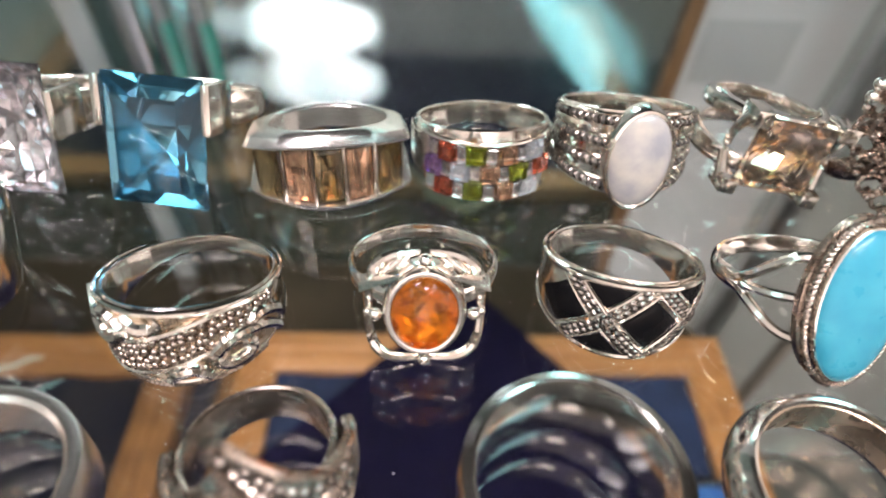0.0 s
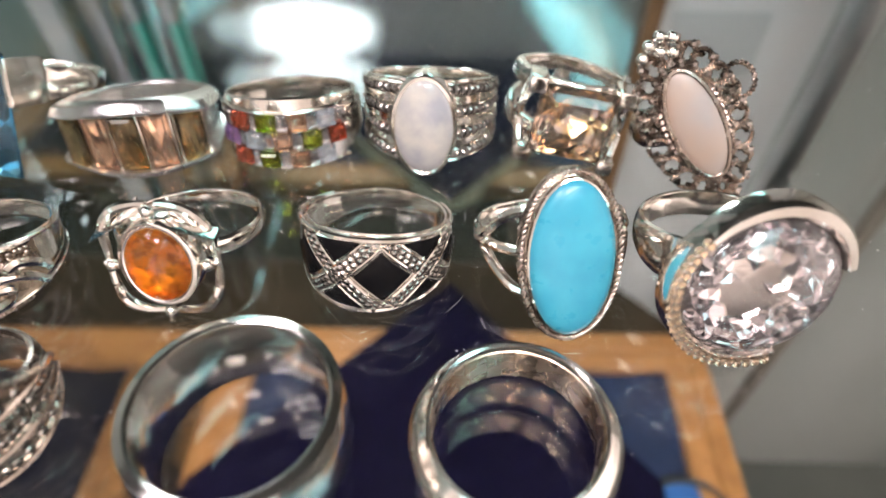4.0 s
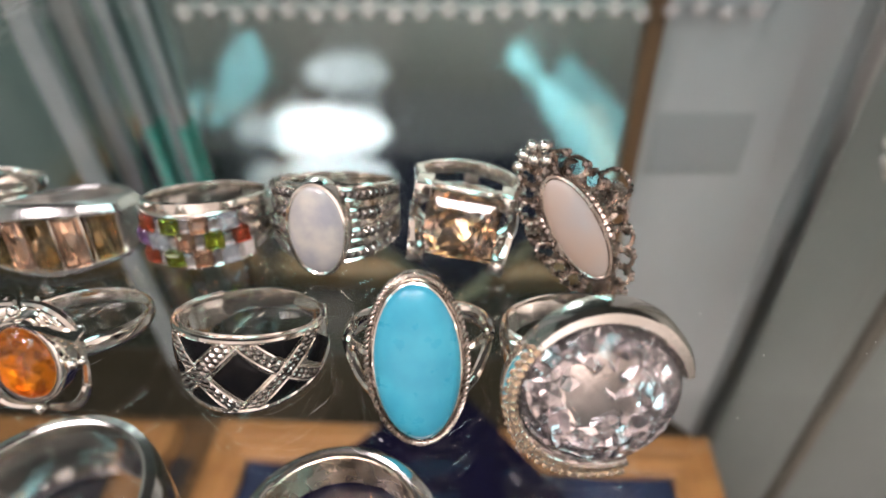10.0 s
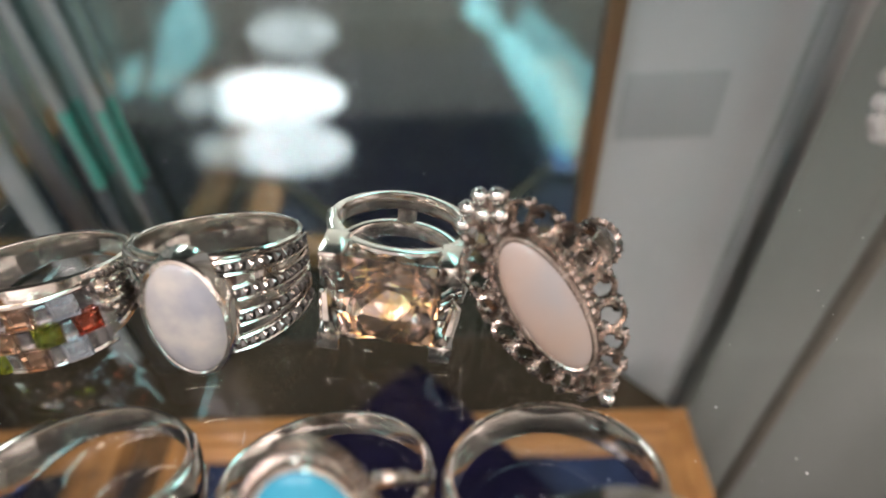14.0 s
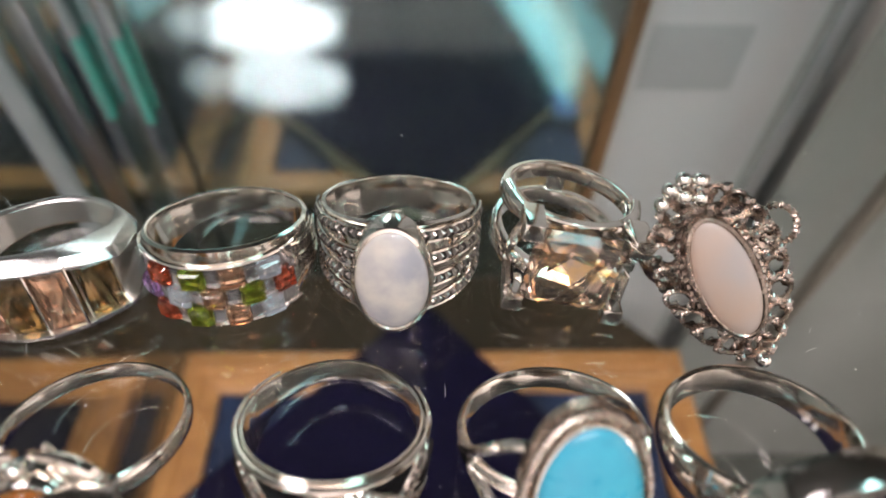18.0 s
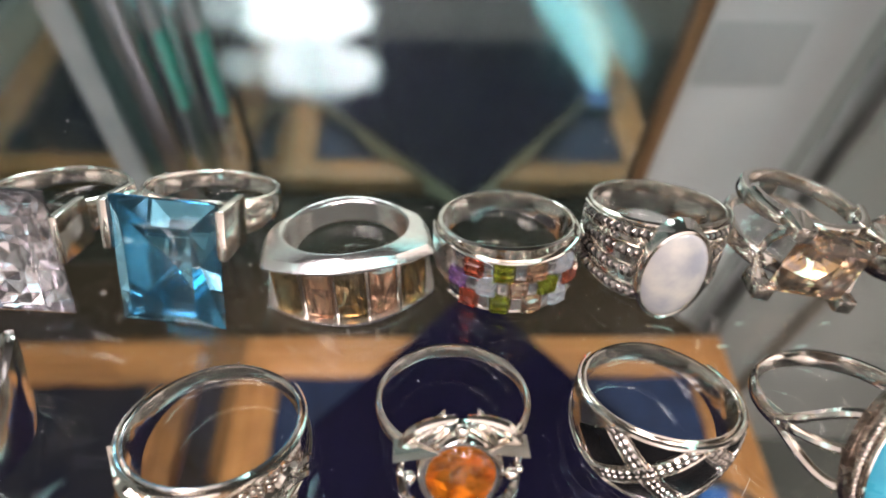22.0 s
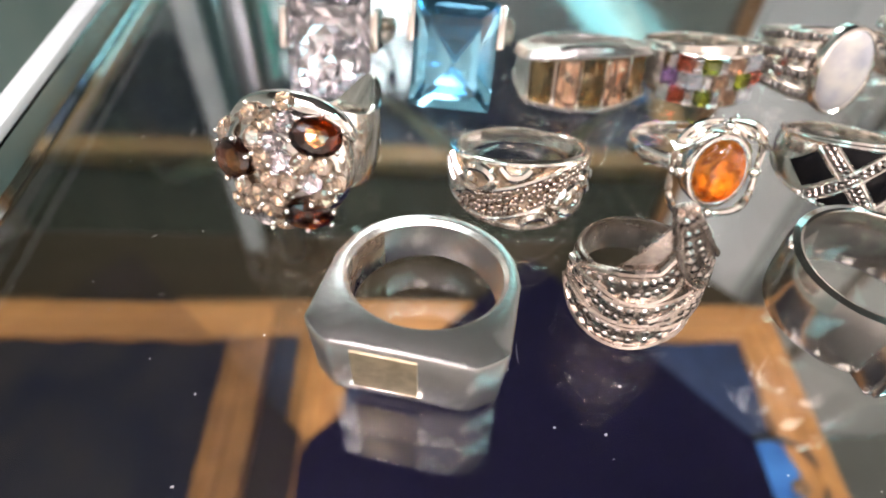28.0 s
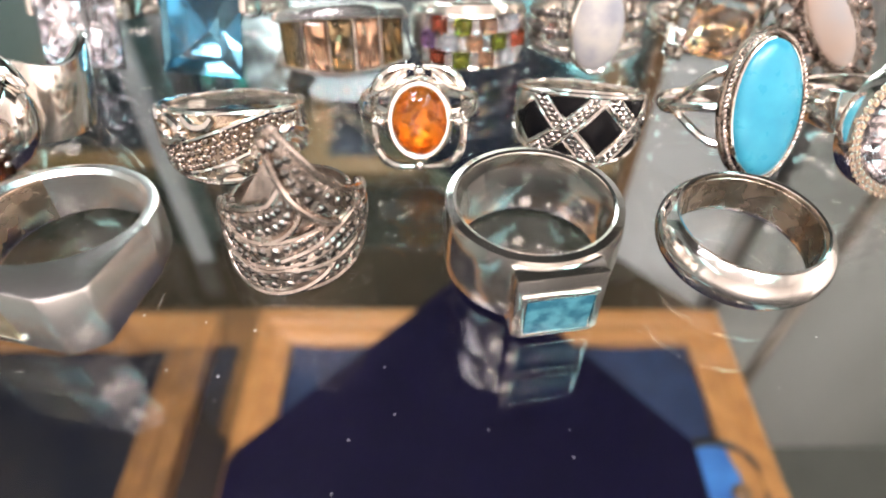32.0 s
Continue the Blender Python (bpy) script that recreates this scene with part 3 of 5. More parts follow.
def tray(x0, x1, y0, y1, rail, lining, label):
    """A wooden display tray with four mitred rails round a lined bed."""
    root = tagged(new("display_tray"), label, "tray", "wooden trays on the lower shelf")
    root.location = ((x0 + x1) / 2 * U, (y0 + y1) / 2 * U, LOW * U)
    w, d, h = (x1 - x0) / 2, (y1 - y0) / 2, 17.0

    def rail_bm(length, out):
        sec = [(0, 0), (0, h - 1.5), (1.5, h), (rail * 0.42, h), (rail * 0.5, h - 2.2), (rail * 0.6, h - 2.2), (rail * 0.68, h - 0.8), (rail - 2, h - 2.6), (rail, h - 4), (rail, 0)]
        rows = [[(s * (length - q), -out + q, z) for q, z in sec] for s in (-1, 1)]
        return loft(rows)
    for turn, length, out in ((0, w, d), (180, w, d), (90, d, w), (270, d, w)):
        part("rail", at(rail_bm(length, out), pose(0, 0, 0, 0, 0, turn)), WOOD if turn in (90, 270) else WOOD_LONG, root)
    rows = []
    for i in range(21):
        rows.append([(lerp(-w + rail, w - rail, i / 20), lerp(-d + rail, d - rail, j / 20), 7 + 1.6 * math.sin(i * 1.3 + j * 0.7) + 1.2 * math.sin(j * 1.9)) for j in range(21)])
    part("lining", loft(rows, False, False), lining, root, "rumpled cloth lining")
    return root


tray(-130, 227, -100, 257, 30, BLUE_CLOTH, "square light wooden tray lined with blue cloth")
tray(-425, -162, -100, 252, 30, DARK_CLOTH, "square wooden tray lined with midnight blue cloth")


def pad(points, z, thick, grow, mat, name, parent, label=""):
    """A flat cushion cut to an outline."""
    cx, cy = sum(p[0] for p in points) / len(points), sum(p[1] for p in points) / len(points)
    dense = []
    for k, (ax, ay) in enumerate(points):
        bx, by = points[(k + 1) % len(points)]
        dense += [(lerp(ax, bx, j / 8), lerp(ay, by, j / 8)) for j in range(8)]
    rows = []
    for s, dz in ((1.0, 0), (1.006, 0.3 * thick), (1.0, 0.75 * thick), (0.985, thick), (0.6, thick * 1.04), (0.02, thick * 1.05)):
        rows.append([(cx + (x - cx) * s * grow, cy + (y - cy) * s * grow, z + dz) for x, y in dense])
    return part(name, loft(rows), mat, parent, label)


HOUSE = [(40, 292), (-124, 130), (-124, -120), (170, -120), (171, 141)]
stand = tagged(new("necklace_board"), "navy velvet necklace board with a cream card edge", "display board")
stand.location = (0, 0, (LOW + 17) * U)
pad(HOUSE, 0, 9.4, 0.999, CREAM, "card", stand, "cream card edge")
pad(HOUSE, 9.5, 1.8, 1.0, VELVET, "cushion", stand)
for tip, foot in (((40, 292), (-124, 130)), ((40, 292), (171, 141))):
    # cream leaf-shaped flaps that hang under the two sloping edges
    rows = []
    for k in range(15):
        q = k / 14
        px, py = lerp(tip[0], foot[0], 0.02 + 0.6 * q), lerp(tip[1], foot[1], 0.02 + 0.6 * q)
        low = -16.4 * math.sin(math.pi * (0.04 + 0.92 * q)) ** 0.8
        rows.append([(px, py + 0.4, 1.5), (px, py - 1.0, 1.5), (px, py - 1.0, low), (px, py + 0.4, low)])
    part("flap", loft(rows), CREAM, stand, "cream card flap")

disc = tagged(new("round_compact"), "round black-rimmed compact with a blue lid", "compact")
disc.location = (188 * U, 120 * U, (LOW + 10) * U)
part("rim", band(lambda a: profile(26, 31, 0, 7, 1.2, 1.0), 48), BLACK, disc)
part("lid", loft([[(q * math.cos(k * math.pi / 16), q * math.sin(k * math.pi / 16), z) for k in range(32)] for q, z in ((25.8, 0.5), (25.8, 3.5), (14, 4.8), (1, 5.2))]), BLUE_LID, disc, "blue lid")
part("knob", at(ball(6, 16, 10, 1, 1, 0.5), pose(10, -6, 5.2)), DARK_WOOD, disc, "small brown knob")

necklace = tagged(new("bead_necklace"), "looped string of silver beads hanging beside the white panel", "necklace")
necklace.location = (266 * U, 262 * U, 0)
string = [(16, 0, 366), (14, 0, 170), (10, 0, 60), (4, 0, 0), (-6, 0, -42), (-12, 0, -64), (-8, 2, -88), (2, 4, -104), (10, 4, -92), (8, 3, -72), (14, 2, -40), (22, 0, 60), (22, 0, 366)]
part("cord", tube(string, 0.5, 6), BLACK, necklace)
bead_mesh = shared("bead", ball(4.4, 14, 10), PEARL_BEAD, True)
for k in range(16):
    q = 0.23 + 0.62 * k / 15
    i = min(int(q * 12), 11)
    place = Vector(string[i]).lerp(Vector(string[i + 1]), q * 12 - i)
    piece("bead", bead_mesh, necklace, pose(*place))

# the room
part("floor", box(-2200, 2200, -2400, 1400, -1110, -1100), DARK_WALL, None, "dark shop floor", smooth=False, category="floor", kind="structure")
part("ceiling", box(-2200, 2200, -2400, 1400, 1420, 1430), CEILING, None, "white shop ceiling", smooth=False, category="ceiling", kind="structure")
part("wall_north", box(-2200, 2200, 1400, 1410, -1100, 1420), WALL, None, "grey painted shop wall", smooth=False, category="wall", kind="structure")
part("wall_south", box(-2200, 2200, -2410, -2400, -1100, 1420), WALL, None, "grey painted shop wall", smooth=False, category="wall", kind="structure")
part("wall_west", box(-2210, -2200, -2400, 1400, -1100, 1420), WALL, None, "grey painted shop wall", smooth=False, category="wall", kind="structure")
part("wall_east", box(2200, 2210, -2400, 1400, -1100, 1420), WALL, None, "grey painted shop wall", smooth=False, category="wall", kind="structure")

# ---------------------------------------------------------------- the rings
def sparkle(w, h, deep, step, rough, seed, is_round=True, tall=1.0):
    """A bowl broken into many small tilted facets, which backs a stone."""
    rng = random.Random(seed)
    nx, nz = max(4, int(w / step)), max(3, int(h / step / tall))
    rows = []
    for i in range(nx + 1):
        row = []
        for j in range(nz + 1):
            x, z = 2 * i / nx - 1, 2 * j / nz - 1
            if is_round:
                x, z = x * math.sqrt(1 - z * z / 2), z * math.sqrt(1 - x * x / 2)
            edge = max(abs(2 * i / nx - 1), abs(2 * j / nz - 1)) > 0.999
            d = (x * x + z * z) if is_round else max(abs(x), abs(z)) ** 2
            e = 0.0 if edge else 1.0
            row.append((w / 2 * x + e * rng.uniform(-1, 1) * step * 0.28, deep * (1 - d) + e * rng.uniform(-1, 1) * rough, h / 2 * z + e * rng.uniform(-1, 1) * step * 0.28))
        rows.append(row)
    bm = loft(rows, False, False)
    bmesh.ops.triangulate(bm, faces=bm.faces[:])
    return bm


def cup(bm):
    """Leaves only the back of a stone's shape, open to the front."""
    bm.normal_update()
    bmesh.ops.delete(bm, geom=[f for f in bm.faces if f.normal.y < 0.1], context="FACES")
    return bm


def shank(inner, outer, front, back, dome=0.4, wide=75, power=1.0, bevel=0.35, n=96):
    """A closed band, higher at the head than at the back."""
    def fn(a):
        k = headness(a, wide, power)
        h = lerp(back, front, k) / 2
        return profile(inner, outer, -h, h, bevel, dome)
    return band(fn, n)


def ice_gem(w, h, crown, depth, seed):
    """A rectangular stone with a plain table and a back broken into many small facets, its table towards -y."""
    rng = random.Random(seed)

    def rect(q, y, nx, nz, jitter=0.0):
        out = []
        for k in range(nx + 1):
            for sz in (1, -1):
                out.append((w / 2 * q * (2 * k / nx - 1), y, sz * h / 2 * q))
        for k in range(1, nz):
            for sx in (1, -1):
                out.append((sx * w / 2 * q, y, h / 2 * q * (2 * k / nz - 1)))
        return [(x + rng.uniform(-1, 1) * jitter * w, y + rng.uniform(-1, 1) * jitter * depth, z + rng.uniform(-1, 1) * jitter * h) for x, y, z in out]
    pts = rect(0.72, -crown, 1, 1) + rect(0.88, -crown * 0.62, 1, 1) + rect(1.0, -0.1, 1, 1) + rect(1.0, 0.3, 1, 1)
    pts += rect(0.86, depth * 0.30, 4, 5, 0.012) + rect(0.66, depth * 0.58, 4, 5, 0.016) + rect(0.42, depth * 0.82, 3, 4, 0.016) + rect(0.16, depth, 1, 2, 0.01)
    return hull(pts)


def pyramid_gem(w, h, crown, depth):
    """A rectangular stone with a plain table and a four-sided point behind, its table towards -y."""
    def rect(q, y):
        return [(sx * w / 2 * q, y, sz * h / 2 * (1 - (1 - q) * w / h)) for sx in (1, -1) for sz in (1, -1)]
    return hull(rect(0.62, -crown) + rect(1.0, -0.1) + rect(1.0, 0.3) + [(0, depth, -2.0)])


def big_square_gem_ring(x, y, tilt, yaw, size, stone, label, gem_label, wide, high, backed=False):
    root, turn = jewel("cocktail_ring", x, y, tilt, yaw, 0, label)
    part("shank", shank(10.2, 11.5, 7.0, 3.4, 0.3), SILVER, root)
    part("gem", at(ice_gem(wide, high, 2.6, 5.0, 3) if backed else pyramid_gem(wide, high, 2.6, 7.5), pose(0, -16.5, 1.5)), stone, root, gem_label, smooth=False)
    for s in (-1, 1):
        part("clamp", box(s * (wide / 2 + 0.7) - 0.75, s * (wide / 2 + 0.7) + 0.75, -17.3, -9.0, -3.2, 4.8, 0.45), SILVER, root)
        part("arm", box(s * (wide / 2 - 0.2) - 2.0, s * (wide / 2 - 0.2) + 0.6, -10.5, -6.5, -2.6, 2.6, 0.6), SILVER, root)
    if backed:
        part("foil", at(sparkle(wide * 0.95, high * 0.95, 3.0, 1.6, 0.42, 3, False), pose(0, -16.3, 1.5)), WHITE_FOIL, root, "mirror foil behind the stone", smooth=False)
    else:
        part("foil", at(cup(pyramid_gem(wide * 1.01, high * 1.01, 2.6, 7.9)), pose(0, -16.35, 1.5)), FOIL, root, "mirror foil behind the stone", smooth=False)
    return rest(root, turn, ("gem", "foil"), size)


big_square_gem_ring(-64.4, 95.3, 22.5, -4, 0.977, CLEAR, "silver cocktail ring with a large clear emerald-cut stone", "large clear faceted stone", 16.6, 21.5, True)
big_square_gem_ring(-39.2, 93.0, 27, -8, 1.0, BLUE, "silver cocktail ring with a large sky-blue emerald-cut stone", "large sky-blue faceted stone", 16.0, 20.5)


def baguette_ring(x, y):
    root, turn = jewel("baguette_ring", x, y, 9, 2, 0, "broad squared silver ring with olive and peach baguette stones")

    def outer(a):
        t = radians(a)
        c, s = math.cos(t), abs(math.sin(t))
        bow = 0.026
        front = (-c + math.sqrt(c * c + 4 * bow * s * s * 12.9)) / (2 * bow * s * s) if s > 0.02 else 12.9
        side = 13.8 / max(s, 0.01)
        back = 12.2 + 1.6 * ease(1 + c / 0.6)
        return min(front, side) if c > 0 else min(side, back)

    def fn(a):
        r, k = outer(a), headness(a, 80)
        h = lerp(2.5, 7.1, k)
        inner = 10.2
        slope = 1.9 * k
        return [(inner, h - 0.5), (inner, -h + 0.5), (inner + 0.5, -h), (r - 0.6, -h), (r - 0.1, -h + 0.5), (r, -h + 1.2), (r - 2.2 * k, -h + 1.25),
                (r - 2.2 * k, h - 2.3), (r, h - 2.3), (r + 0.05, h - 2.0), (r - 0.3, h - 1.0 - 0.45 * slope), (r - 1.0, h - 0.42 * slope), (inner + 0.8, h - 0.06 * slope), (inner + 0.35, h - 0.1)]
    part("shank", band(fn, 128), SATIN, root)
    for i, stone in enumerate((OLIVE, PEACH, OLIVE, PEACH, OLIVE)):
        px = (i - 2) * 5.1
        py = -12.3 + 0.026 * px * px
        part("baguette", at(bar_stone(4.6, 10.4, 0.8, 1.6), pose(px, py + 0.35, -0.5, 0, 0, px * 2.7)), stone, root, "olive step-cut stone" if stone is OLIVE else "peach step-cut stone", smooth=False)
        part("foil", at(sparkle(4.4, 10.3, 0.3, 1.0, 0.8, 30 + i, False, 2.6), pose(px, py + 1.05, -0.5, 0, 0, px * 2.7)), (GOLD_FOIL if stone is OLIVE else FOIL), root, "bright setting behind the stone", smooth=False)
        if i < 4:
            part("divider", box(px + 2.33, px + 2.77, py + 0.1, py + 1.4, -5.9, 4.9, 0.12, 1), SILVER, root)
    return rest(root, (7, 0), size=0.965)


baguette_ring(-15.2, 86.8)


def checker_ring(x, y):
    root, turn = jewel("checker_ring", x, y, 13, 4, 0, "silver band ring set with a checkerboard of coloured square stones")
    part("shank", shank(10.7, 12.1, 13.2, 4.6, 0.4, 85), SILVER, root)
    rows = ((2.6, ((-33, RED), (-11, GREEN), (13, PEACH), (36, ICE))),
            (-0.7, ((-46, PURPLE), (-23, ICE), (0, PEACH), (23, GREEN), (45, RED))),
            (-4.0, ((-36, RED), (-12, GREEN), (12, PEACH), (34, ICE))))
    glint = random.Random(9)
    for z, stones in rows:
        for a, stone in stones:
            part("crystal", at(radiant(3.3, 3.05, 0.95, 1.0, 0.03), around(a, z, 12.6) @ pose(0, 0, 0, glint.uniform(-7, 7), 0, glint.uniform(-7, 7))), stone, root, smooth=False)
    part("foil", band(lambda a: [(11.9, -5.6), (12.17, -5.6), (12.17, 4.2), (11.9, 4.2)], 40, -56, 56), FOIL, root, "bright setting behind the stones")
    for z, angles in ((2.6, (-45, -22, 1, 25)), (-0.7, (-34, -11, 11, 34)), (-4.0, (-24, 0, 23))):
        for a in angles:
            part("crystal", at(radiant(1.9, 2.8, 0.4, 0.7, 0.03), around(a, z, 12.3) @ pose(0, 0, 0, glint.uniform(-9, 9), 0, glint.uniform(-9, 9))), CLEAR, root, smooth=False)
    for z in (4.3, -5.7):
        part("setting_rail", tube([around(a, z, 12.2).translation for a in range(-58, 59, 4)], 0.28, 6), SILVER, root)
    for k in range(7):
        for s in (-1, 1):
            part("groove", tube([around(s * a, lerp(-3.6, 3.6, k / 6) * lerp(1.0, 0.62, (a - 62) / 40), 12.25).translation for a in range(62, 103, 5)], 0.2, 5), WORN, root)
    return rest(root, (3, 0), size=0.99)


checker_ring(11.1, 89.0)


def pearl_band_ring(x, y):
    root, turn = jewel("pearl_ring", x, y, 24, -2.6, 0, "wide silver ring with marcasite rows and an oval mother-of-pearl stone")
    part("shank", shank(10.6, 11.8, 15.6, 6.4, 0.25, 85), SILVER, root)
    for row in range(4):
        for s in (-1, 1):
            def height(a):
                k = headness(a, 85)
                return (row - 1.5) / 1.5 * lerp(2.3, 6.0, k)
            channel = part("channel", tube([around(s * a, height(a), 11.7).translation for a in range(18, 92, 5)], 0.75, 6, flat=0.8), RECESS, root, "blackened channel")
            for a in range(22, 88, 6):
                piece("marcasite", GRAIN_LIGHT, channel, around(s * a, height(a), 12.0), "")
            for off in (-0.95, 0.95):
                part("beaded_rail", tube([around(s * a, height(a) + off, 11.9 + 0.12 * (i % 2)).translation for i, a in enumerate(np.arange(18, 92, 1.8))], 0.2, 5), SILVER, root)
    part("stone", at(cabochon(5.0, 8.3, 2.0, 1.5), pose(0, -13.6, 0.1)), PEARL, root, "white mother-of-pearl oval")
    part("bezel", at(oval_wall(4.9, 8.2, 3.0, -0.6, 0.75, lip=0.15), pose(0, -13.6, 0.1)), SILVER, root)
    return rest(root, (-2.6, 0), size=0.985)


pearl_band_ring(36.1, 90.4)


def square_gem_ring(x, y):
    root, turn = jewel("square_stone_ring", x, y, 11.6, -5, 8, "openwork silver ring with a square champagne stone in four prongs")
    for z in (4.4, -4.4):
        def rail(a, z=z):
            k = headness(a, 80)
            c = z * lerp(0.62, 1.08, k)
            return profile(9.8, 11.5, c - 1.55, c + 1.55, 0.3, 0.25)
        part("rail", band(rail, 80), SILVER, root)
    part("bridge", box(-1.6, 1.6, 9.9, 11.2, -2.6, 2.6, 0.3), SILVER, root)
    for s in (-1, 1):
        for v in (-1, 1):
            part("shoulder", band(lambda a: profile(9.8, 11.6 + 0.9 * ease((75 - abs(a)) / 40), v * 4.7 - 1.5, v * 4.7 + 1.5, 0.4, 0.3), 16, *((40, 84) if s > 0 else (-84, -40))), SILVER, root)
        post = tube([(s * (8.5 + 1.0 * math.sin(math.pi * q)), -13.0 + 2.2 * math.sin(math.pi * q), lerp(-6.4, 6.4, q)) for q in np.linspace(0, 1, 12)], lambda k: 0.75 + 0.35 * abs(2 * k - 1), 8)
        part("side_arch", post, SILVER, root)
    part("gem", at(radiant(14.0, 13.6, 2.2, 6.0, 0.03, 0.9), pose(0, -14.2, 0)), CHAMPAGNE, root, "champagne princess-cut stone", smooth=False)
    part("foil", at(sparkle(13.4, 13.0, 3.4, 2.9, 1.1, 5, False), pose(0, -14.0, 0)), GOLD_FOIL, root, "bright setting behind the stone", smooth=False)
    for sx in (-1, 1):
        for sz in (-1, 1):
            part("prong", box(sx * 7.9 - 1.6, sx * 7.9 + 1.6, -16.1, -10.0, sz * 6.7 - 1.5, sz * 6.7 + 1.5, 0.45), SILVER, root)
    return rest(root, turn, ("gem", "prong", "foil", "side_arch"), 0.91)


square_gem_ring(60.8, 92.0)


def ornate_ring(x, y):
    root, turn = jewel("marcasite_shield_ring", x, y, 28.4, 6, -31, "ornate marcasite shield ring with a pink mother-of-pearl oval")
    part("shank", shank(8.6, 9.8, 5.5, 3.2, 0.3), DARK_SILVER, root)
    face = -11.5
    part("stone", at(cabochon(3.75, 9.4, 1.2, 1.2), pose(0, face - 1.0, 0)), PINK_PEARL, root, "pale pink mother-of-pearl oval")
    part("bezel", at(oval_wall(3.7, 9.3, 2.0, -0.5, 0.8, lip=0.12), pose(0, face - 1.0, 0)), DARK_SILVER, root)
    part("gallery", at(oval_wall(3.55, 9.1, 1.6, 0.2, 1.5), pose(0, face + 0.2, 0)), DARK_SILVER, root)

    def rim(t, grow):
        """The outline of the shield: pointed at both ends and at its sides."""
        c, d = math.cos(t), math.sin(t)
        return (8.1 * grow * math.copysign(abs(c) ** 1.15, c), 14.6 * grow * math.copysign(abs(d) ** 1.05, d) + (0.6 if d > 0 else 0))

    def bow(px):
        return face + 0.032 * px * px
    n = 110
    part("rope_wire", ribbed([(4.75 * math.cos(2 * math.pi * k / n), face + 0.6, 10.2 * math.sin(2 * math.pi * k / n)) for k in range(n)], 0.42, True), DARK_SILVER, root)
    lobes = 20
    for k in range(lobes):
        t = 2 * math.pi * (k + 0.5) / lobes
        cx, cz = rim(t, 0.83)
        ahead = Vector((rim(t + 0.05, 0.83)[0] - cx, rim(t + 0.05, 0.83)[1] - cz)).normalized()
        out = Vector((ahead.y, -ahead.x))
        big = 1.0 if k % 2 else 1.12
        scroll = []
        for q in np.linspace(0, 1, 70):
            u = lerp(-0.35, 2 * math.pi + 1.3, q)
            r = big * (1.0 if q < 0.75 else lerp(1.0, 0.45, (q - 0.75) / 0.25))
            ox, oy = 1.55 * r * math.cos(u), 1.5 * r * math.sin(u)
            px = cx + ahead.x * ox + out.x * oy
            scroll.append((px, bow(px) - 0.1 - 0.3 * q, cz + ahead.y * ox + out.y * oy))
        curl = part("scroll", ribbed(scroll, 0.4), DARK_SILVER, root)
        piece("marcasite", GRAIN_BIG, curl, pose(cx - out.x * 1.9, bow(cx) - 0.3, cz - out.y * 1.9))
        jx, jz = rim(2 * math.pi * k / lobes, 0.97)
        piece("marcasite", GRAIN_LIGHT, root, pose(jx, bow(jx) - 0.3, jz))
        jx, jz = rim(2 * math.pi * k / lobes, 0.72)
        piece("marcasite", GRAIN_LIGHT, root, pose(jx, bow(jx) - 0.3, jz))
        bx, bz = rim(t + 0.1, 1.0)
        piece("bead", BEAD_DARK, root, pose(bx, bow(bx) - 0.15, bz))
    bloom = shared("bead", ball(1.05, 12, 8), WORN, True)
    for bx, bz in ((0.0, 15.6), (-2.0, 15.0), (1.7, 14.6), (-0.8, 13.4), (-3.6, 13.6), (0.9, 12.4)):
        piece("bead", bloom, root, pose(bx, face - 0.7, bz))
    piece("bead", bloom, root, pose(0.3, face - 0.3, -14.9))
    lobe = [(2.4 * math.cos(q), 0, 2.9 * math.sin(q)) for q in np.linspace(0, 2 * math.pi, 44, endpoint=False)]
    part("side_lobe", at(ribbed(lobe, 0.45, True), pose(8.6, face + 2.4, 3.0)), DARK_SILVER, root)
    return rest(root, turn, ("stone", "bezel", "scroll", "rope_wire", "bead", "marcasite", "gallery", "side_lobe"), 0.97)


ornate_ring(80.7, 86.4)


def smoky_points():
    """The corners of an oval stone with a faceted dome, its top towards -y."""
    for q, y, n in ((0.0, -1.75, 1), (0.45, -1.6, 6), (0.8, -1.0, 12), (1.0, -0.1, 16), (1.0, 0.3, 16), (0.6, 1.1, 10), (0.0, 1.6, 1)):
        for k in range(n):
            t = 2 * math.pi * (k + 0.5 * (n % 4 == 0)) / n
            yield (4.1 * q * math.cos(t), y, 3.3 * q * math.sin(t))


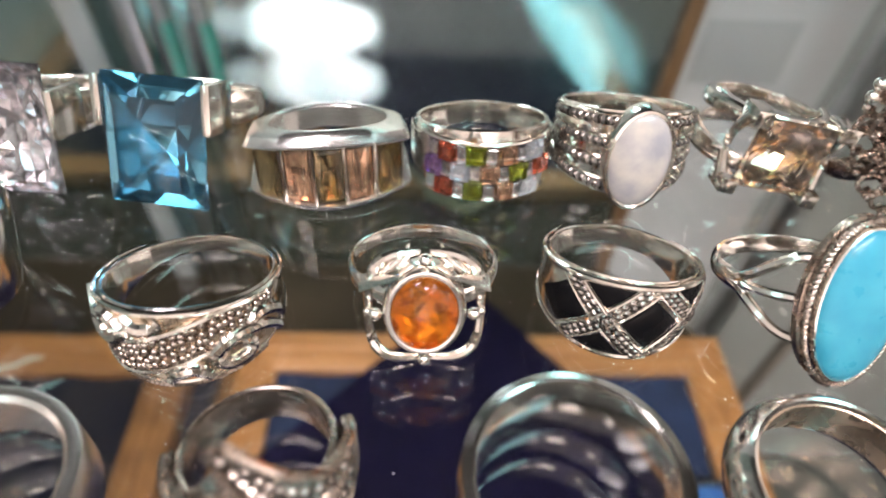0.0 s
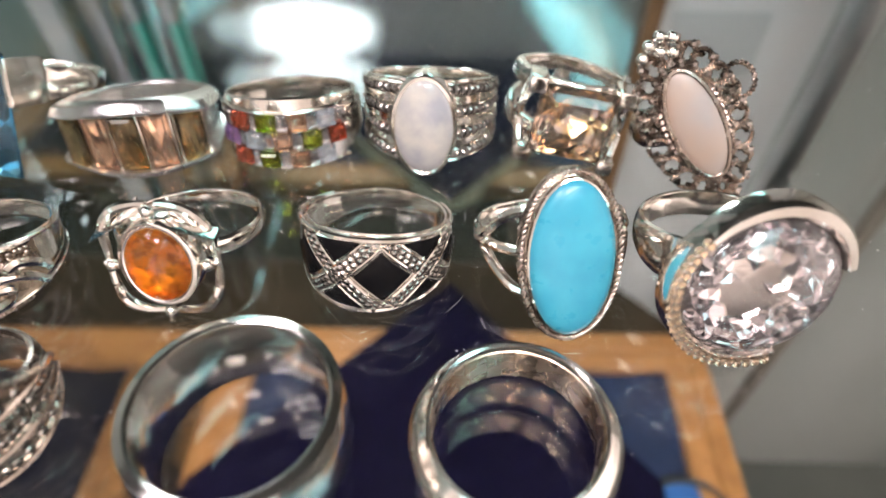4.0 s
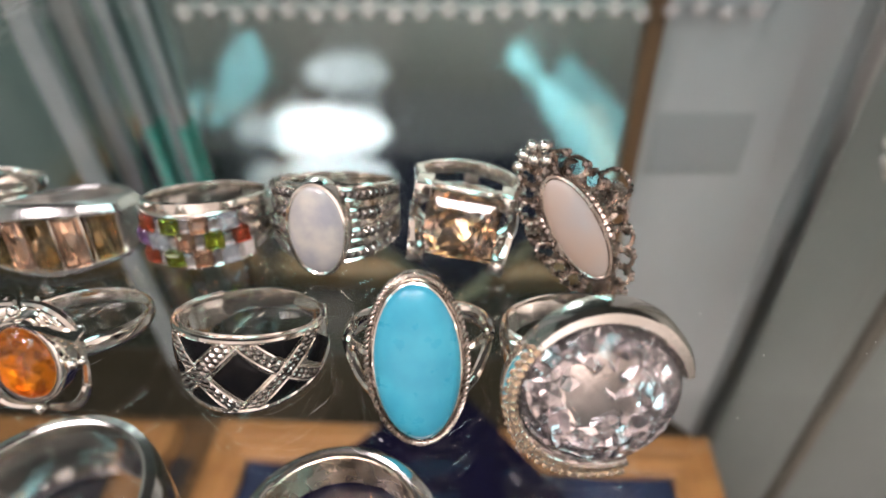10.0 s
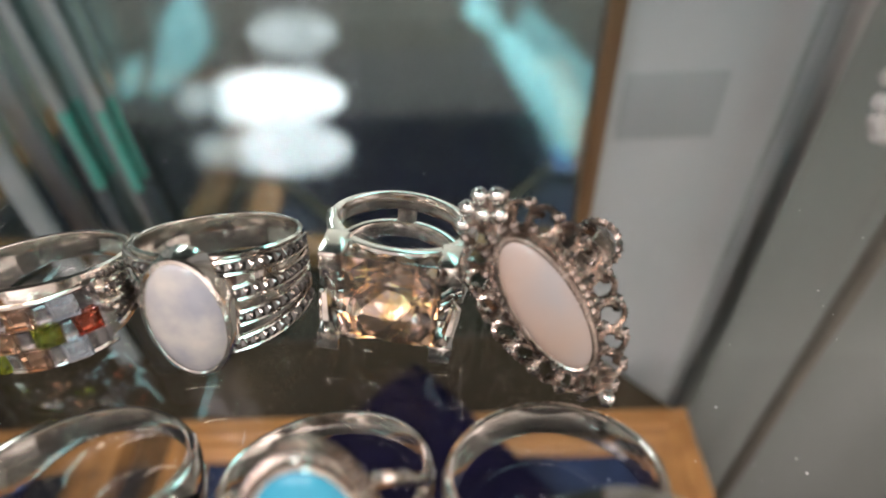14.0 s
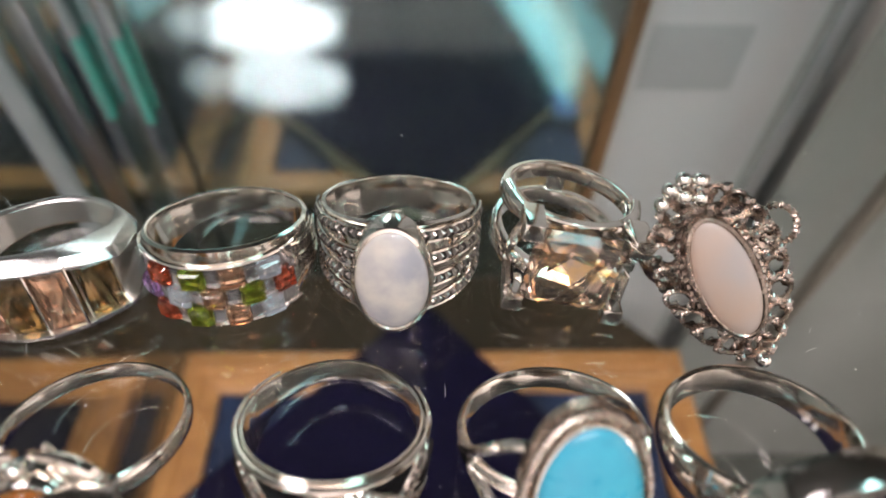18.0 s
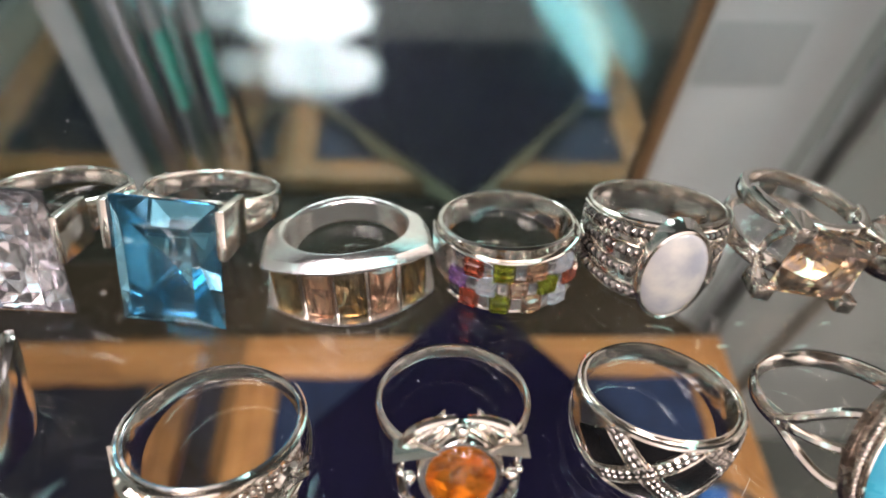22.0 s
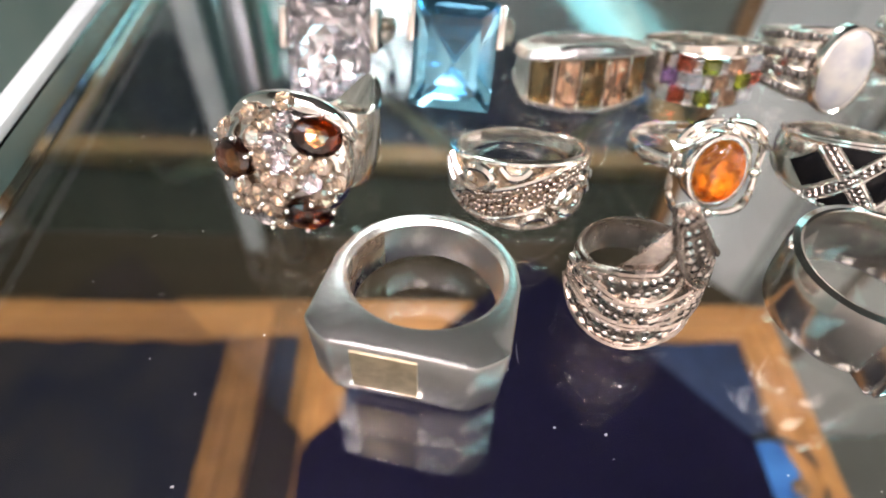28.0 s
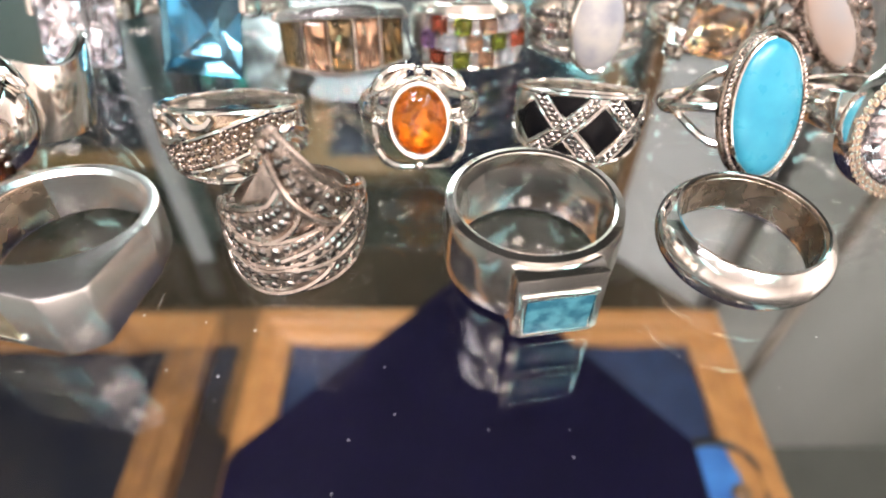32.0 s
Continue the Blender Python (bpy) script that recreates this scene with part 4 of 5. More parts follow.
def cluster_ring(x, y):
    root, turn = jewel("cluster_ring", x, y, 22, -15, 0, "domed silver cluster ring with clear and smoky brown stones")

    def fn(a):
        k = headness(a, 78, 0.8)
        h = lerp(2.8, 7.8, k)
        lift = 2.6 * k
        blade = 9.0 * math.exp(-((a % 360 - 138) / 42) ** 2)
        return profile(9.8, 11.2 + 0.8 * k, -h + lift, h + lift + blade, 0.4, 0.8 * k)
    part("shank", band(fn, 96), SILVER, root)
    dome = ball(11.0, 28, 18, 1.0, 0.62, 0.95)
    part("dome", at(dome, pose(0, -9.5, 1.5)), SILVER, root)
    part("ridge", tube([through_keys([(-10.5, 6.0), (-6.0, 9.8), (1.0, 11.2), (7.5, 10.0), (10.5, 7.0)], q)[:1] + (-9.2 - 1.8 * math.sin(math.pi * q),) + through_keys([(-10.5, 6.0), (-6.0, 9.8), (1.0, 11.2), (7.5, 10.0), (10.5, 7.0)], q)[1:] for q in np.linspace(0, 1, 24)], lambda k: 0.9 + 1.4 * math.sin(math.pi * k), 12), SILVER, root, "polished ridge along the head")
    spots = [(6.2, 6.4), (-7.0, 0.8), (5.6, -6.8)]
    stones = [shared("stone", brilliant(1.95, 0.36, 0.45, 8, 0.95), mat) for mat in (TINTED, PINKISH, CLEAR)]
    facets = shared("facets", sparkle(3.6, 3.4, 0.4, 0.9, 0.32, 12), WHITE_FOIL)
    claw = shared("claw", ball(0.5, 8, 6, 1, 1.3, 1), SILVER, True)

    def on_dome(px, pz):
        q = max(0.02, 1 - (px / 12.0) ** 2 - (pz / 11.4) ** 2)
        n = Vector((px / 12.0 ** 2 * 8, -math.sqrt(q) * 1.05, pz / 11.4 ** 2 * 8)).normalized()
        return Matrix.Translation((px, -9.5 - 7.3 * math.sqrt(q), pz + 1.5)) @ Vector((0, -1, 0)).rotation_difference(n).to_matrix().to_4x4()
    for k, (px, pz) in enumerate(spots):
        smoky = part("smoky_stone", at(hull([p for p in smoky_points()]), on_dome(px, pz)), SMOKY, root, "smoky brown oval stone", smooth=False)
        part("facets", at(sparkle(7.2, 5.8, 0.9, 1.5, 0.45, 30 + k), on_dome(px, pz) @ pose(0, 0.1, 0)), BROWN_FOIL, smooth=False, parent=smoky, label="warm brown facets")
        for j in range(6):
            t = j * math.pi / 3 + 0.4
            piece("claw", claw, root, on_dome(px, pz) @ pose(4.2 * math.cos(t), -0.5, 3.4 * math.sin(t)))
    rng = random.Random(4)
    for row in range(-4, 5):
        for col in range(-4, 5):
            px, pz = (col + 0.5 * (row % 2)) * 3.15 + rng.uniform(-0.3, 0.3), row * 2.75 + rng.uniform(-0.3, 0.3) - 0.6
            if (px / 11.3) ** 2 + (pz / 10.8) ** 2 > 0.93 or min(math.hypot(px - sx, (pz - sz) * 1.15) for sx, sz in spots) < 4.7:
                continue
            m = on_dome(px, pz) @ pose(0, -0.35, 0, rng.uniform(-9, 9), rng.uniform(0, 90), rng.uniform(-9, 9))
            gem = piece("stone", stones[rng.choice((0, 0, 0, 1, 2))], root, m)
            piece("facets", facets, gem, pose(0, 0.12, 0), "bright facets behind the stone")
            t2 = rng.uniform(0, 6.28)
            piece("claw", claw, root, on_dome(px, pz) @ pose(1.75 * math.cos(t2), -0.9, 1.6 * math.sin(t2)))
    return rest(root, turn, ("dome", "ridge", "stone", "smoky_stone", "claw"), 0.96)


cluster_ring(-65.4, 54.6)


def filigree_ring(x, y):
    root, turn = jewel("filigree_ring", x, y, 17, -3, 0, "silver band ring with scrolled filigree and beaded marcasite")
    part("shank", shank(10.9, 11.9, 12.5, 3.2, 0.2, 80), SILVER, root)

    def half(a):
        return lerp(1.6, 6.25, headness(a, 80))

    def on(a, v, r=12.05):
        return around(a, v * half(a), r)
    part("dark_ground", band(lambda a: [(11.7, -half(a) * 0.86), (11.98, -half(a) * 0.86), (11.98, half(a) * 0.86), (11.7, half(a) * 0.86)], 60, -78, 78), BRONZED, root, "darkened ground")
    for v in (-0.93, 0.93):
        part("rim_wire", tube([on(a, v).translation for a in range(-129, 130, 3)], lambda k: 0.12 + 0.3 * math.sin(math.pi * k), 7), SILVER, root)
    part("lower_beading", tube([on(a, -1.0, 12.15 + 0.18 * (i % 2)).translation for i, a in enumerate(np.arange(-62, 62, 1.5))], 0.38, 6), DARK_SILVER, root)

    curls = ([(-74, 0.84), (-66, 0.34), (-54, 0.0), (-38, -0.02), (-26, 0.34), (-34, 0.70), (-47, 0.66), (-50, 0.36), (-42, 0.26)],
             [(-80, 0.5), (-72, -0.05), (-60, -0.36), (-52, -0.2), (-58, -0.02)],
             [(-22, 0.86), (-14, 0.58), (-4, 0.62), (2, 0.84)])
    for keys in curls:
        for s in (1, -1):
            pts = []
            for q in np.linspace(0, 1, 40):
                a, v = through_keys(keys, q)
                pts.append(around(s * a, s * v * half(a), 12.4).translation)
            part("scroll", tube(pts, lambda k: 0.78 + 0.2 * math.sin(math.pi * k), 8), SILVER, root)

    def wave(a):
        return 0.62 * math.sin(radians(a * 1.25)) - 0.04
    for off in (-0.30, -0.10, 0.10, 0.30):
        for k, a in enumerate(range(-66, 70, 5)):
            a += 2.5 if off in (-0.30, 0.10) else 0
            v = wave(a) + off
            if abs(v) < 0.84:
                piece("bead", BEAD_DARK, root, around(a + 1.6 * math.sin(k * 7.3 + off * 20), (v + 0.03 * math.sin(k * 3.1 + off * 9)) * half(a), 12.15))
    for edge_off in (-0.46, 0.46):
        pts = [around(a, max(-0.9, min(0.9, wave(a) + edge_off)) * half(a), 12.25).translation for a in range(-74, 75, 3)]
        part("s_wire", tube(pts, 0.45, 7), SILVER, root)
    return rest(root, (0, 0), size=0.97)


filigree_ring(-30.1, 54.7)


def amber_ring(x, y):
    root, turn = jewel("amber_ring", x, y, 12.5, 1.4, 0, "silver ring with an oval amber stone in open wire petals")
    part("shank", shank(10.4, 11.3, 3.2, 2.6, 0.2), SILVER, root)
    f = -13.0
    part("amber", at(cabochon(4.7, 6.0, 3.0, 1.2), pose(0, f, 0)), AMBER, root, "glossy orange amber with inner flecks")
    part("glints", at(sparkle(8.8, 11.4, 1.2, 0.9, 0.1, 6), pose(0, f - 0.5, 0)), AMBER_FLECKS, root, "golden flecks inside the amber", smooth=False)
    part("bezel", at(oval_wall(4.65, 5.95, 2.8, -0.9, 0.95, lip=0.2), pose(0, f, 0)), SILVER, root)
    for s in (-1, 1):
        for v in (-1, 1):
            pts = [(s * 7.6 * max(0.02, math.sin(q)) ** 0.62, f + 1.3 - 0.6 * math.sin(2 * q), v * 8.6 * max(0.0, math.cos(q)) ** 0.62) for q in np.linspace(0.0, math.pi / 2, 24)]
            part("petal_wire", tube(pts, lambda k: 0.55 + 0.25 * math.sin(k * math.pi), 8), SILVER, root)
        leaf = loft([[(s * lerp(2.0, 8.2, i / 10), f + 1.9 - 0.9 * math.sin(i / 10 * math.pi) - 0.4 * math.sin(j / 4 * math.pi), lerp(6.2, 9.4 - 0.35 * i, j / 4) - 0.2 * i) for j in range(5)] for i in range(11)], False, False)
        bmesh.ops.solidify(leaf, geom=leaf.faces[:], thickness=0.6)
        part("petal", leaf, SILVER, root)
        part("side_bead", at(ball(0.95, 12, 8), pose(s * 6.6, f - 0.1, -0.3)), SILVER, root)
        part("side_bead", at(ball(0.6, 10, 7), pose(s * 7.7, f + 0.6, -0.3)), SILVER, root)
    for z in (8.0, -8.0):
        part("end_bead", at(ball(0.95, 12, 8), pose(0, f - 0.1, z)), SILVER, root)
    return rest(root, (1.4, 0), size=0.95)


amber_ring(1.2, 59.5)


def onyx_ring(x, y):
    root, turn = jewel("onyx_ring", x, y, 17, -2, 0, "domed silver ring with black onyx lozenges and marcasite lattice")

    def half(a):
        return lerp(2.0, 6.8, headness(a, 80))
    part("shank", shank(10.2, 11.5, 13.6, 4.0, 0.7, 80), SILVER, root)

    def surface(a, v):
        return 11.75 - 0.7 * v * v

    def patch(cells):
        """A curved inlay on the ring through corners of (angle, height share)."""
        rim = []
        for k, (a, v) in enumerate(cells):
            a2, v2 = cells[(k + 1) % len(cells)]
            rim += [(lerp(a, a2, j / 6), lerp(v, v2, j / 6)) for j in range(6)]
        ca, cv = sum(p[0] for p in rim) / len(rim), sum(p[1] for p in rim) / len(rim)
        rows = []
        for s, lift in ((1.0, -0.3), (1.0, 0.16), (0.95, 0.24), (0.66, 0.27), (0.33, 0.28), (0.02, 0.28)):
            row = []
            for a, v in rim:
                a, v = lerp(ca, a, s), lerp(cv, v, s)
                row.append(around(a, v * half(a), surface(a, v) + lift).translation)
            rows.append(row)
        return loft(rows)
    lozenges = []
    for a in (-48, 16, 80):
        w = 20 if a < 60 else 15
        lozenges.append([(a - w, 0.0), (a, -0.62), (a + w, 0.0), (a, 0.62)])
    for a in (-16, 48):
        for s in (1, -1):
            lozenges.append([(a - 17, 0.84 * s), (a, 0.33 * s), (a + 17, 0.84 * s)])
    for cells in lozenges:
        part("onyx", patch(cells), ONYX, root, "black onyx inlay")
    part("recess", band(lambda a: [(11.2, -half(a) * 0.85), (surface(a, 0.85) + 0.02, -half(a) * 0.85), (surface(a, 0) + 0.02, 0), (surface(a, 0.85) + 0.02, half(a) * 0.85), (11.2, half(a) * 0.85)], 60, -80, 92), WORN, root, "worn ground of the lattice")
    for s in (-1, 1):
        for c in (-16, 48):
            for side in (-0.09, 0.09):
                for t in range(14):
                    k = (t + 0.5 + (0.25 if side > 0 else -0.25)) / 14
                    a, v = c - 28 + 56 * k, s * lerp(-0.86, 0.86, k) + side
                    if abs(v) < 0.86:
                        piece("marcasite", GRAIN, root, around(a, v * half(a), surface(a, v) + 0.2))
            for off in (-0.24, 0.24):
                pts = []
                for k in np.linspace(0, 1, 20):
                    a, v = c - 32 + 64 * k, s * lerp(-1, 1, k) + off
                    if abs(v) < 0.9:
                        pts.append(around(a, v * half(a), surface(a, v) + 0.22).translation)
                part("lattice_wire", tube(pts, 0.22, 6), SILVER, root)
    for v in (-0.9, 0.9):
        part("rim_wire", tube([around(a, v * half(a), surface(a, v) + 0.05).translation for a in range(-128, 129, 4)], lambda k: 0.2 + 0.3 * math.sin(math.pi * k), 8), SILVER, root)
    return rest(root, (-7, 0), size=0.97)


onyx_ring(29.3, 58.5)


def turquoise_ring(x, y):
    root, turn = jewel("turquoise_ring", x, y, 26.5, 6, 0, "silver ring with a long oval turquoise in a rope border")
    part("shank", band(lambda a: profile(10.3, 11.4, -1.6, 1.6, 0.4, 0.3), 70, 66, 294), SILVER, root)
    for s in (-1, 1):
        for z in (-6.0, 0.0, 6.0):
            pts = [(s * 10.85 * math.sin(radians(q)), -10.85 * math.cos(radians(q)), z * ease((86 - q) / 56)) for q in range(86, 13, -6)]
            part("split_wire", tube(pts, 0.75, 8), SILVER, root)
    f = -13.0
    part("turquoise", at(cabochon(5.7, 10.9, 1.8, 1.2, power=2.6), pose(0, f, 0)), TURQUOISE, root, "smooth sky-blue turquoise oval")
    part("bezel", at(oval_wall(5.65, 10.85, 2.6, -0.35, 0.42, lip=0.05), pose(0, f, 0)), SILVER, root)
    part("back_plate", at(cabochon(6.9, 12.1, 0.1, 1.0), pose(0, f + 2.0, 0)), DARK_SILVER, root)
    rope = []
    n = 88
    for k in range(n):
        t = 2 * math.pi * k / n
        rope.append(at(ball(0.62, 8, 6, 1.15, 0.8, 0.5), pose(6.75 * math.cos(t), f + 0.6, 11.95 * math.sin(t)) @ pose(0, 0, 0, 0, -math.degrees(math.atan2(12.2 * math.cos(t), -7.0 * math.sin(t))) + 35, 0)))
    part("rope_border", merge(*rope), DARK_SILVER, root, "twisted rope border")
    return rest(root, (6, 0), size=0.97)


turquoise_ring(54.6, 58.2)


def checker_gem(r, grow=1.0, shift_back=0.0):
    """A big round stone with many small facets, its table towards -y."""
    rng = random.Random(11)
    pts = []
    for q, y, n, shift, j in ((0.0, -0.50, 1, 0, 0), (0.13, -0.478, 6, 0, 0), (0.25, -0.455, 9, 0.5, 0), (0.38, -0.425, 14, 0.5, 0), (0.51, -0.385, 18, 0, 0), (0.63, -0.335, 22, 0.5, 0), (0.74, -0.268, 28, 0, 0), (0.84, -0.205, 32, 0.5, 0), (0.93, -0.13, 36, 0, 0), (1.0, -0.02, 40, 0.5, 0), (1.0, 0.05, 40, 0.5, 0),
                              (0.84, 0.27, 24, 0, 0.014), (0.64, 0.47, 20, 0.5, 0.018), (0.42, 0.64, 14, 0, 0.018), (0.2, 0.74, 8, 0.5, 0.012), (0.0, 0.78, 1, 0, 0)):
        for k in range(n):
            t = 2 * math.pi * (k + shift + rng.uniform(-8, 8) * j) / n
            e = 1 + rng.uniform(-1, 1) * j
            pts.append((q * e * grow * r * math.cos(t), (y + rng.uniform(-1, 1) * j) * r + shift_back, q * e * grow * r * math.sin(t)))
    return hull(pts)


def solitaire_ring(x, y):
    root, turn = jewel("round_stone_ring", x, y, 16.5, 5, 0, "heavy silver ring with a huge round faceted blush stone")
    part("shank", shank(10.2, 11.6, 9.0, 4.5, 0.4), SILVER, root)
    f = -14.0
    part("gem", at(checker_gem(10.6), pose(0, f, 0)), PINKISH, root, "huge round brilliant-cut blush stone", smooth=False)

    part("foil", at(sparkle(20.4, 20.4, 3.4, 1.15, 1.05, 8), pose(0, f - 0.3, 0)), FOIL, root, "mirror foil behind the stone", smooth=False)

    def arc(r, a0, a1, wide, n=44):
        """A flat crescent round the stone, widest in its middle."""
        rows = []
        for k in range(n + 1):
            t, q = radians(lerp(a0, a1, k / n)), k / n
            w = wide * (0.45 + 0.55 * math.sin(math.pi * min(1.0, 0.12 + 0.8 * q)))
            sec = [(r, 2.6), (r, -0.6), (r + 0.25 * w, -1.35), (r + 0.75 * w, -1.2), (r + w, -0.3), (r + w, 2.6)]
            rows.append([(c * math.cos(t), f + y, c * math.sin(t)) for c, y in sec])
        return loft(rows)
    part("top_crescent", arc(10.6, 14, 134, 2.6), SILVER, root, "polished crescent half round the stone")
    part("pave_crescent", arc(10.6, 134.5, 292, 2.3), SILVER, root, "crescent paved with small stones")
    part("cup", at(oval_wall(9.8, 9.8, 4.0, 0.8, 0.8), pose(0, f, 0)), SILVER, root)
    dot = shared("pave_stone", brilliant(0.62, 0.3, 0.7, 6), TINTED)
    for k in range(25):
        t = radians(139 + k * 6.1)
        for r in (11.35, 12.3):
            piece("pave_stone", dot, root, pose(r * math.cos(t), f - 1.32, r * math.sin(t)))
    return rest(root, turn, ("gem", "foil", "top_crescent", "pave_crescent", "cup", "pave_stone"), 0.935)


solitaire_ring(77.2, 55.6)


def signet_ring(x, y):
    root, turn = jewel("signet_ring", x, y, 4, -12, 0, "heavy brushed silver signet ring with a small golden inlay")

    def outer(a):
        t = radians(a)
        c, s = math.cos(t), abs(math.sin(t))
        front = 14.8 / max(c, 0.01) if c > 0 else 1e9
        side = 12.6 / max(s, 0.01)
        return min(front, side if c > 0 else 1e9, 12.4 + (4.9 * ease((c + 0.15) / 0.75) if c > -0.15 else 0))

    def fn(a):
        r, k = outer(a), headness(a, 85)
        h = lerp(3.6, 5.8, k)
        cut = 1.0 * ease(k)
        return [(10.4, h - 0.6), (10.4, -h + 0.6), (10.8, -h), (r - 0.9 - cut, -h), (r - 0.25 - cut, -h + 0.3), (r - cut * 0.93, -h + 0.9), (r, h - 0.5), (r - 0.16, h - 0.14), (r - 0.6, h), (11.0, h)]
    part("body", band(fn, 160), SATIN, root)
    part("hollow", band(lambda a: [(10.42, -3.6), (10.3, -3.4), (10.3, 3.2), (10.42, 3.4)], 20, -132, -74), BRONZED, root, "tan hollow inside the band")
    part("inlay", at(box(-6.0, 2.2, -0.12, 1.2, -3.4, 4.6, 0.1), pose(0, -14.88, 0) @ pose(0, 0, 4.6) @ pose(0, 0, 0, 5.2) @ pose(0, 0, -4.6)), GOLDEN, root, "small golden inlay")
    part("inlay_frame", at(box(-6.6, 2.8, -0.2, 0.8, -4.0, -3.4, 0.12), pose(0, -14.88, 0) @ pose(0, 0, 4.6) @ pose(0, 0, 0, 5.2) @ pose(0, 0, -4.6)), SILVER, root)
    return rest(root, turn, size=1.02)


signet_ring(-45.9, 24.6)


def wing_ring(x, y):
    root, turn = jewel("wing_ring", x, y, 7, 12, 0, "oxidised silver wing ring paved with marcasite")
    part("shank", shank(7.5, 8.7, 10.5, 6.0, 0.3, 85), AGED, root)
    crest = []
    for a in range(-56, 62, 4):
        top = 3.6 + 12.4 * max(0.0, 1 - abs(a + 2) / 64) ** 1.2
        crest.append([around(a, z, r).translation for z, r in ((2.0, 8.1), (2.0, 8.8), (top * 0.6, 8.9), (top, 8.6 - 0.05 * top), (top, 8.1 - 0.05 * top))])
    part("crest", loft(crest), AGED, root, "low crest behind the feathers")
    strips = [
        [(-100, 0.5), (-70, -3.0), (-30, -4.4), (8, -3.0), (32, -0.4)],
        [(-42, -5.0), (0, -4.8), (40, -3.4), (80, -1.0), (102, 1.2)],
        [(-100, 2.6), (-66, 1.4), (-34, -0.6), (0, 0.6), (26, 3.0)],
        [(-16, -1.6), (20, -0.6), (50, 1.3), (80, 2.0), (102, 2.4)],
        [(92, 2.2), (64, 3.8), (36, 5.6), (16, 9.0), (4, 13.0), (-8, 17.6)],
        [(-84, 2.4), (-54, 3.6), (-26, 4.4), (-6, 6.4), (3, 10.4)],
    ]
    broad = (1.25, 1.0, 1.3, 1.2, 1.35, 1.45)
    along = through_keys
    for n, keys in enumerate(strips):
        base_r = 8.6 + (0.5, 0.1, 0.3, 0.6, 0.55, 0.2)[n]

        def place(k, lift=0.0):
            a, z = along(keys, k)
            back = max(0.0, z - 6.0) * 0.10
            return around(a, z, base_r + lift - back)
        feather = part("feather", tube([place(k).translation for k in np.linspace(0, 1, 30)], lambda k: 0.16 + 0.72 * math.sin(math.pi * (0.06 + 0.86 * k)) ** 0.7, 10, flat=2.3 * broad[n]), DARK_SILVER, root, "leaf-shaped ground")
        for off in (-1.0, 1.0):
            pts = []
            for k in np.linspace(0.04, 0.96, 26):
                m = place(k, 0.62)
                a, z = along(keys, k)
                a2, z2 = along(keys, min(1, k + 0.01))
                d = Vector((radians(a2 - a) * 10, z2 - z))
                d.normalize()
                wide = (0.3 + 1.55 * math.sin(math.pi * k) ** 0.8) * broad[n]
                pts.append((m @ Vector((-d.y * off * wide, 0, d.x * off * wide))))
            part("feather_edge", tube(pts, 0.5, 7), AGED, feather, "worn bright edge")
        for off in (-0.55, 0.55):
            for k in np.linspace(0.08, 0.92, 15 if n < 4 else 12):
                k += 0.022 * math.sin(k * 91 + off * 5)
                a, z = along(keys, k)
                a2, z2 = along(keys, min(1, k + 0.01))
                d = Vector((radians(a2 - a) * 10, z2 - z))
                d.normalize()
                wide = (0.15 + 1.0 * math.sin(math.pi * k) ** 0.8) * broad[n]
                m = place(k, 0.4 + 0.2 * math.sin(math.pi * k))
                piece("marcasite", GRAIN_BIG if k < 0.7 else GRAIN_LIGHT, feather, m @ pose(-d.y * off * wide, 0, d.x * off * wide))
    return rest(root, turn)


wing_ring(-15.8, 29.4)


def inlay_ring(x, y):
    root, turn = jewel("opal_inlay_ring", x, y, 2, 9, 0, "tall plain silver ring with a square blue opal inlay")
    part("band", band(lambda a: profile(10.3, 12.2, -5.6, 5.6, 0.55, 0.1), 112), WORN, root)
    head = box(-5.8, 5.8, -13.6, -9.8, -5.9, 4.6, 0.5, 2)
    part("head", head, WORN, root)
    part("rim", merge(box(-4.7, 4.7, -14.1, -13.2, 1.3, 1.9, 0.15), box(-4.7, 4.7, -14.1, -13.2, -5.6, -5.0, 0.15), box(-5.0, -4.4, -14.1, -13.2, -5.6, 1.9, 0.15), box(4.4, 5.0, -14.1, -13.2, -5.6, 1.9, 0.15)), SILVER, root)
    part("opal", box(-4.3, 4.3, -13.95, -12.6, -4.9, 1.2, 0.15), OPAL, root, "blue-green opal inlay")
    return rest(root, turn)


inlay_ring(17.15, 26.1)


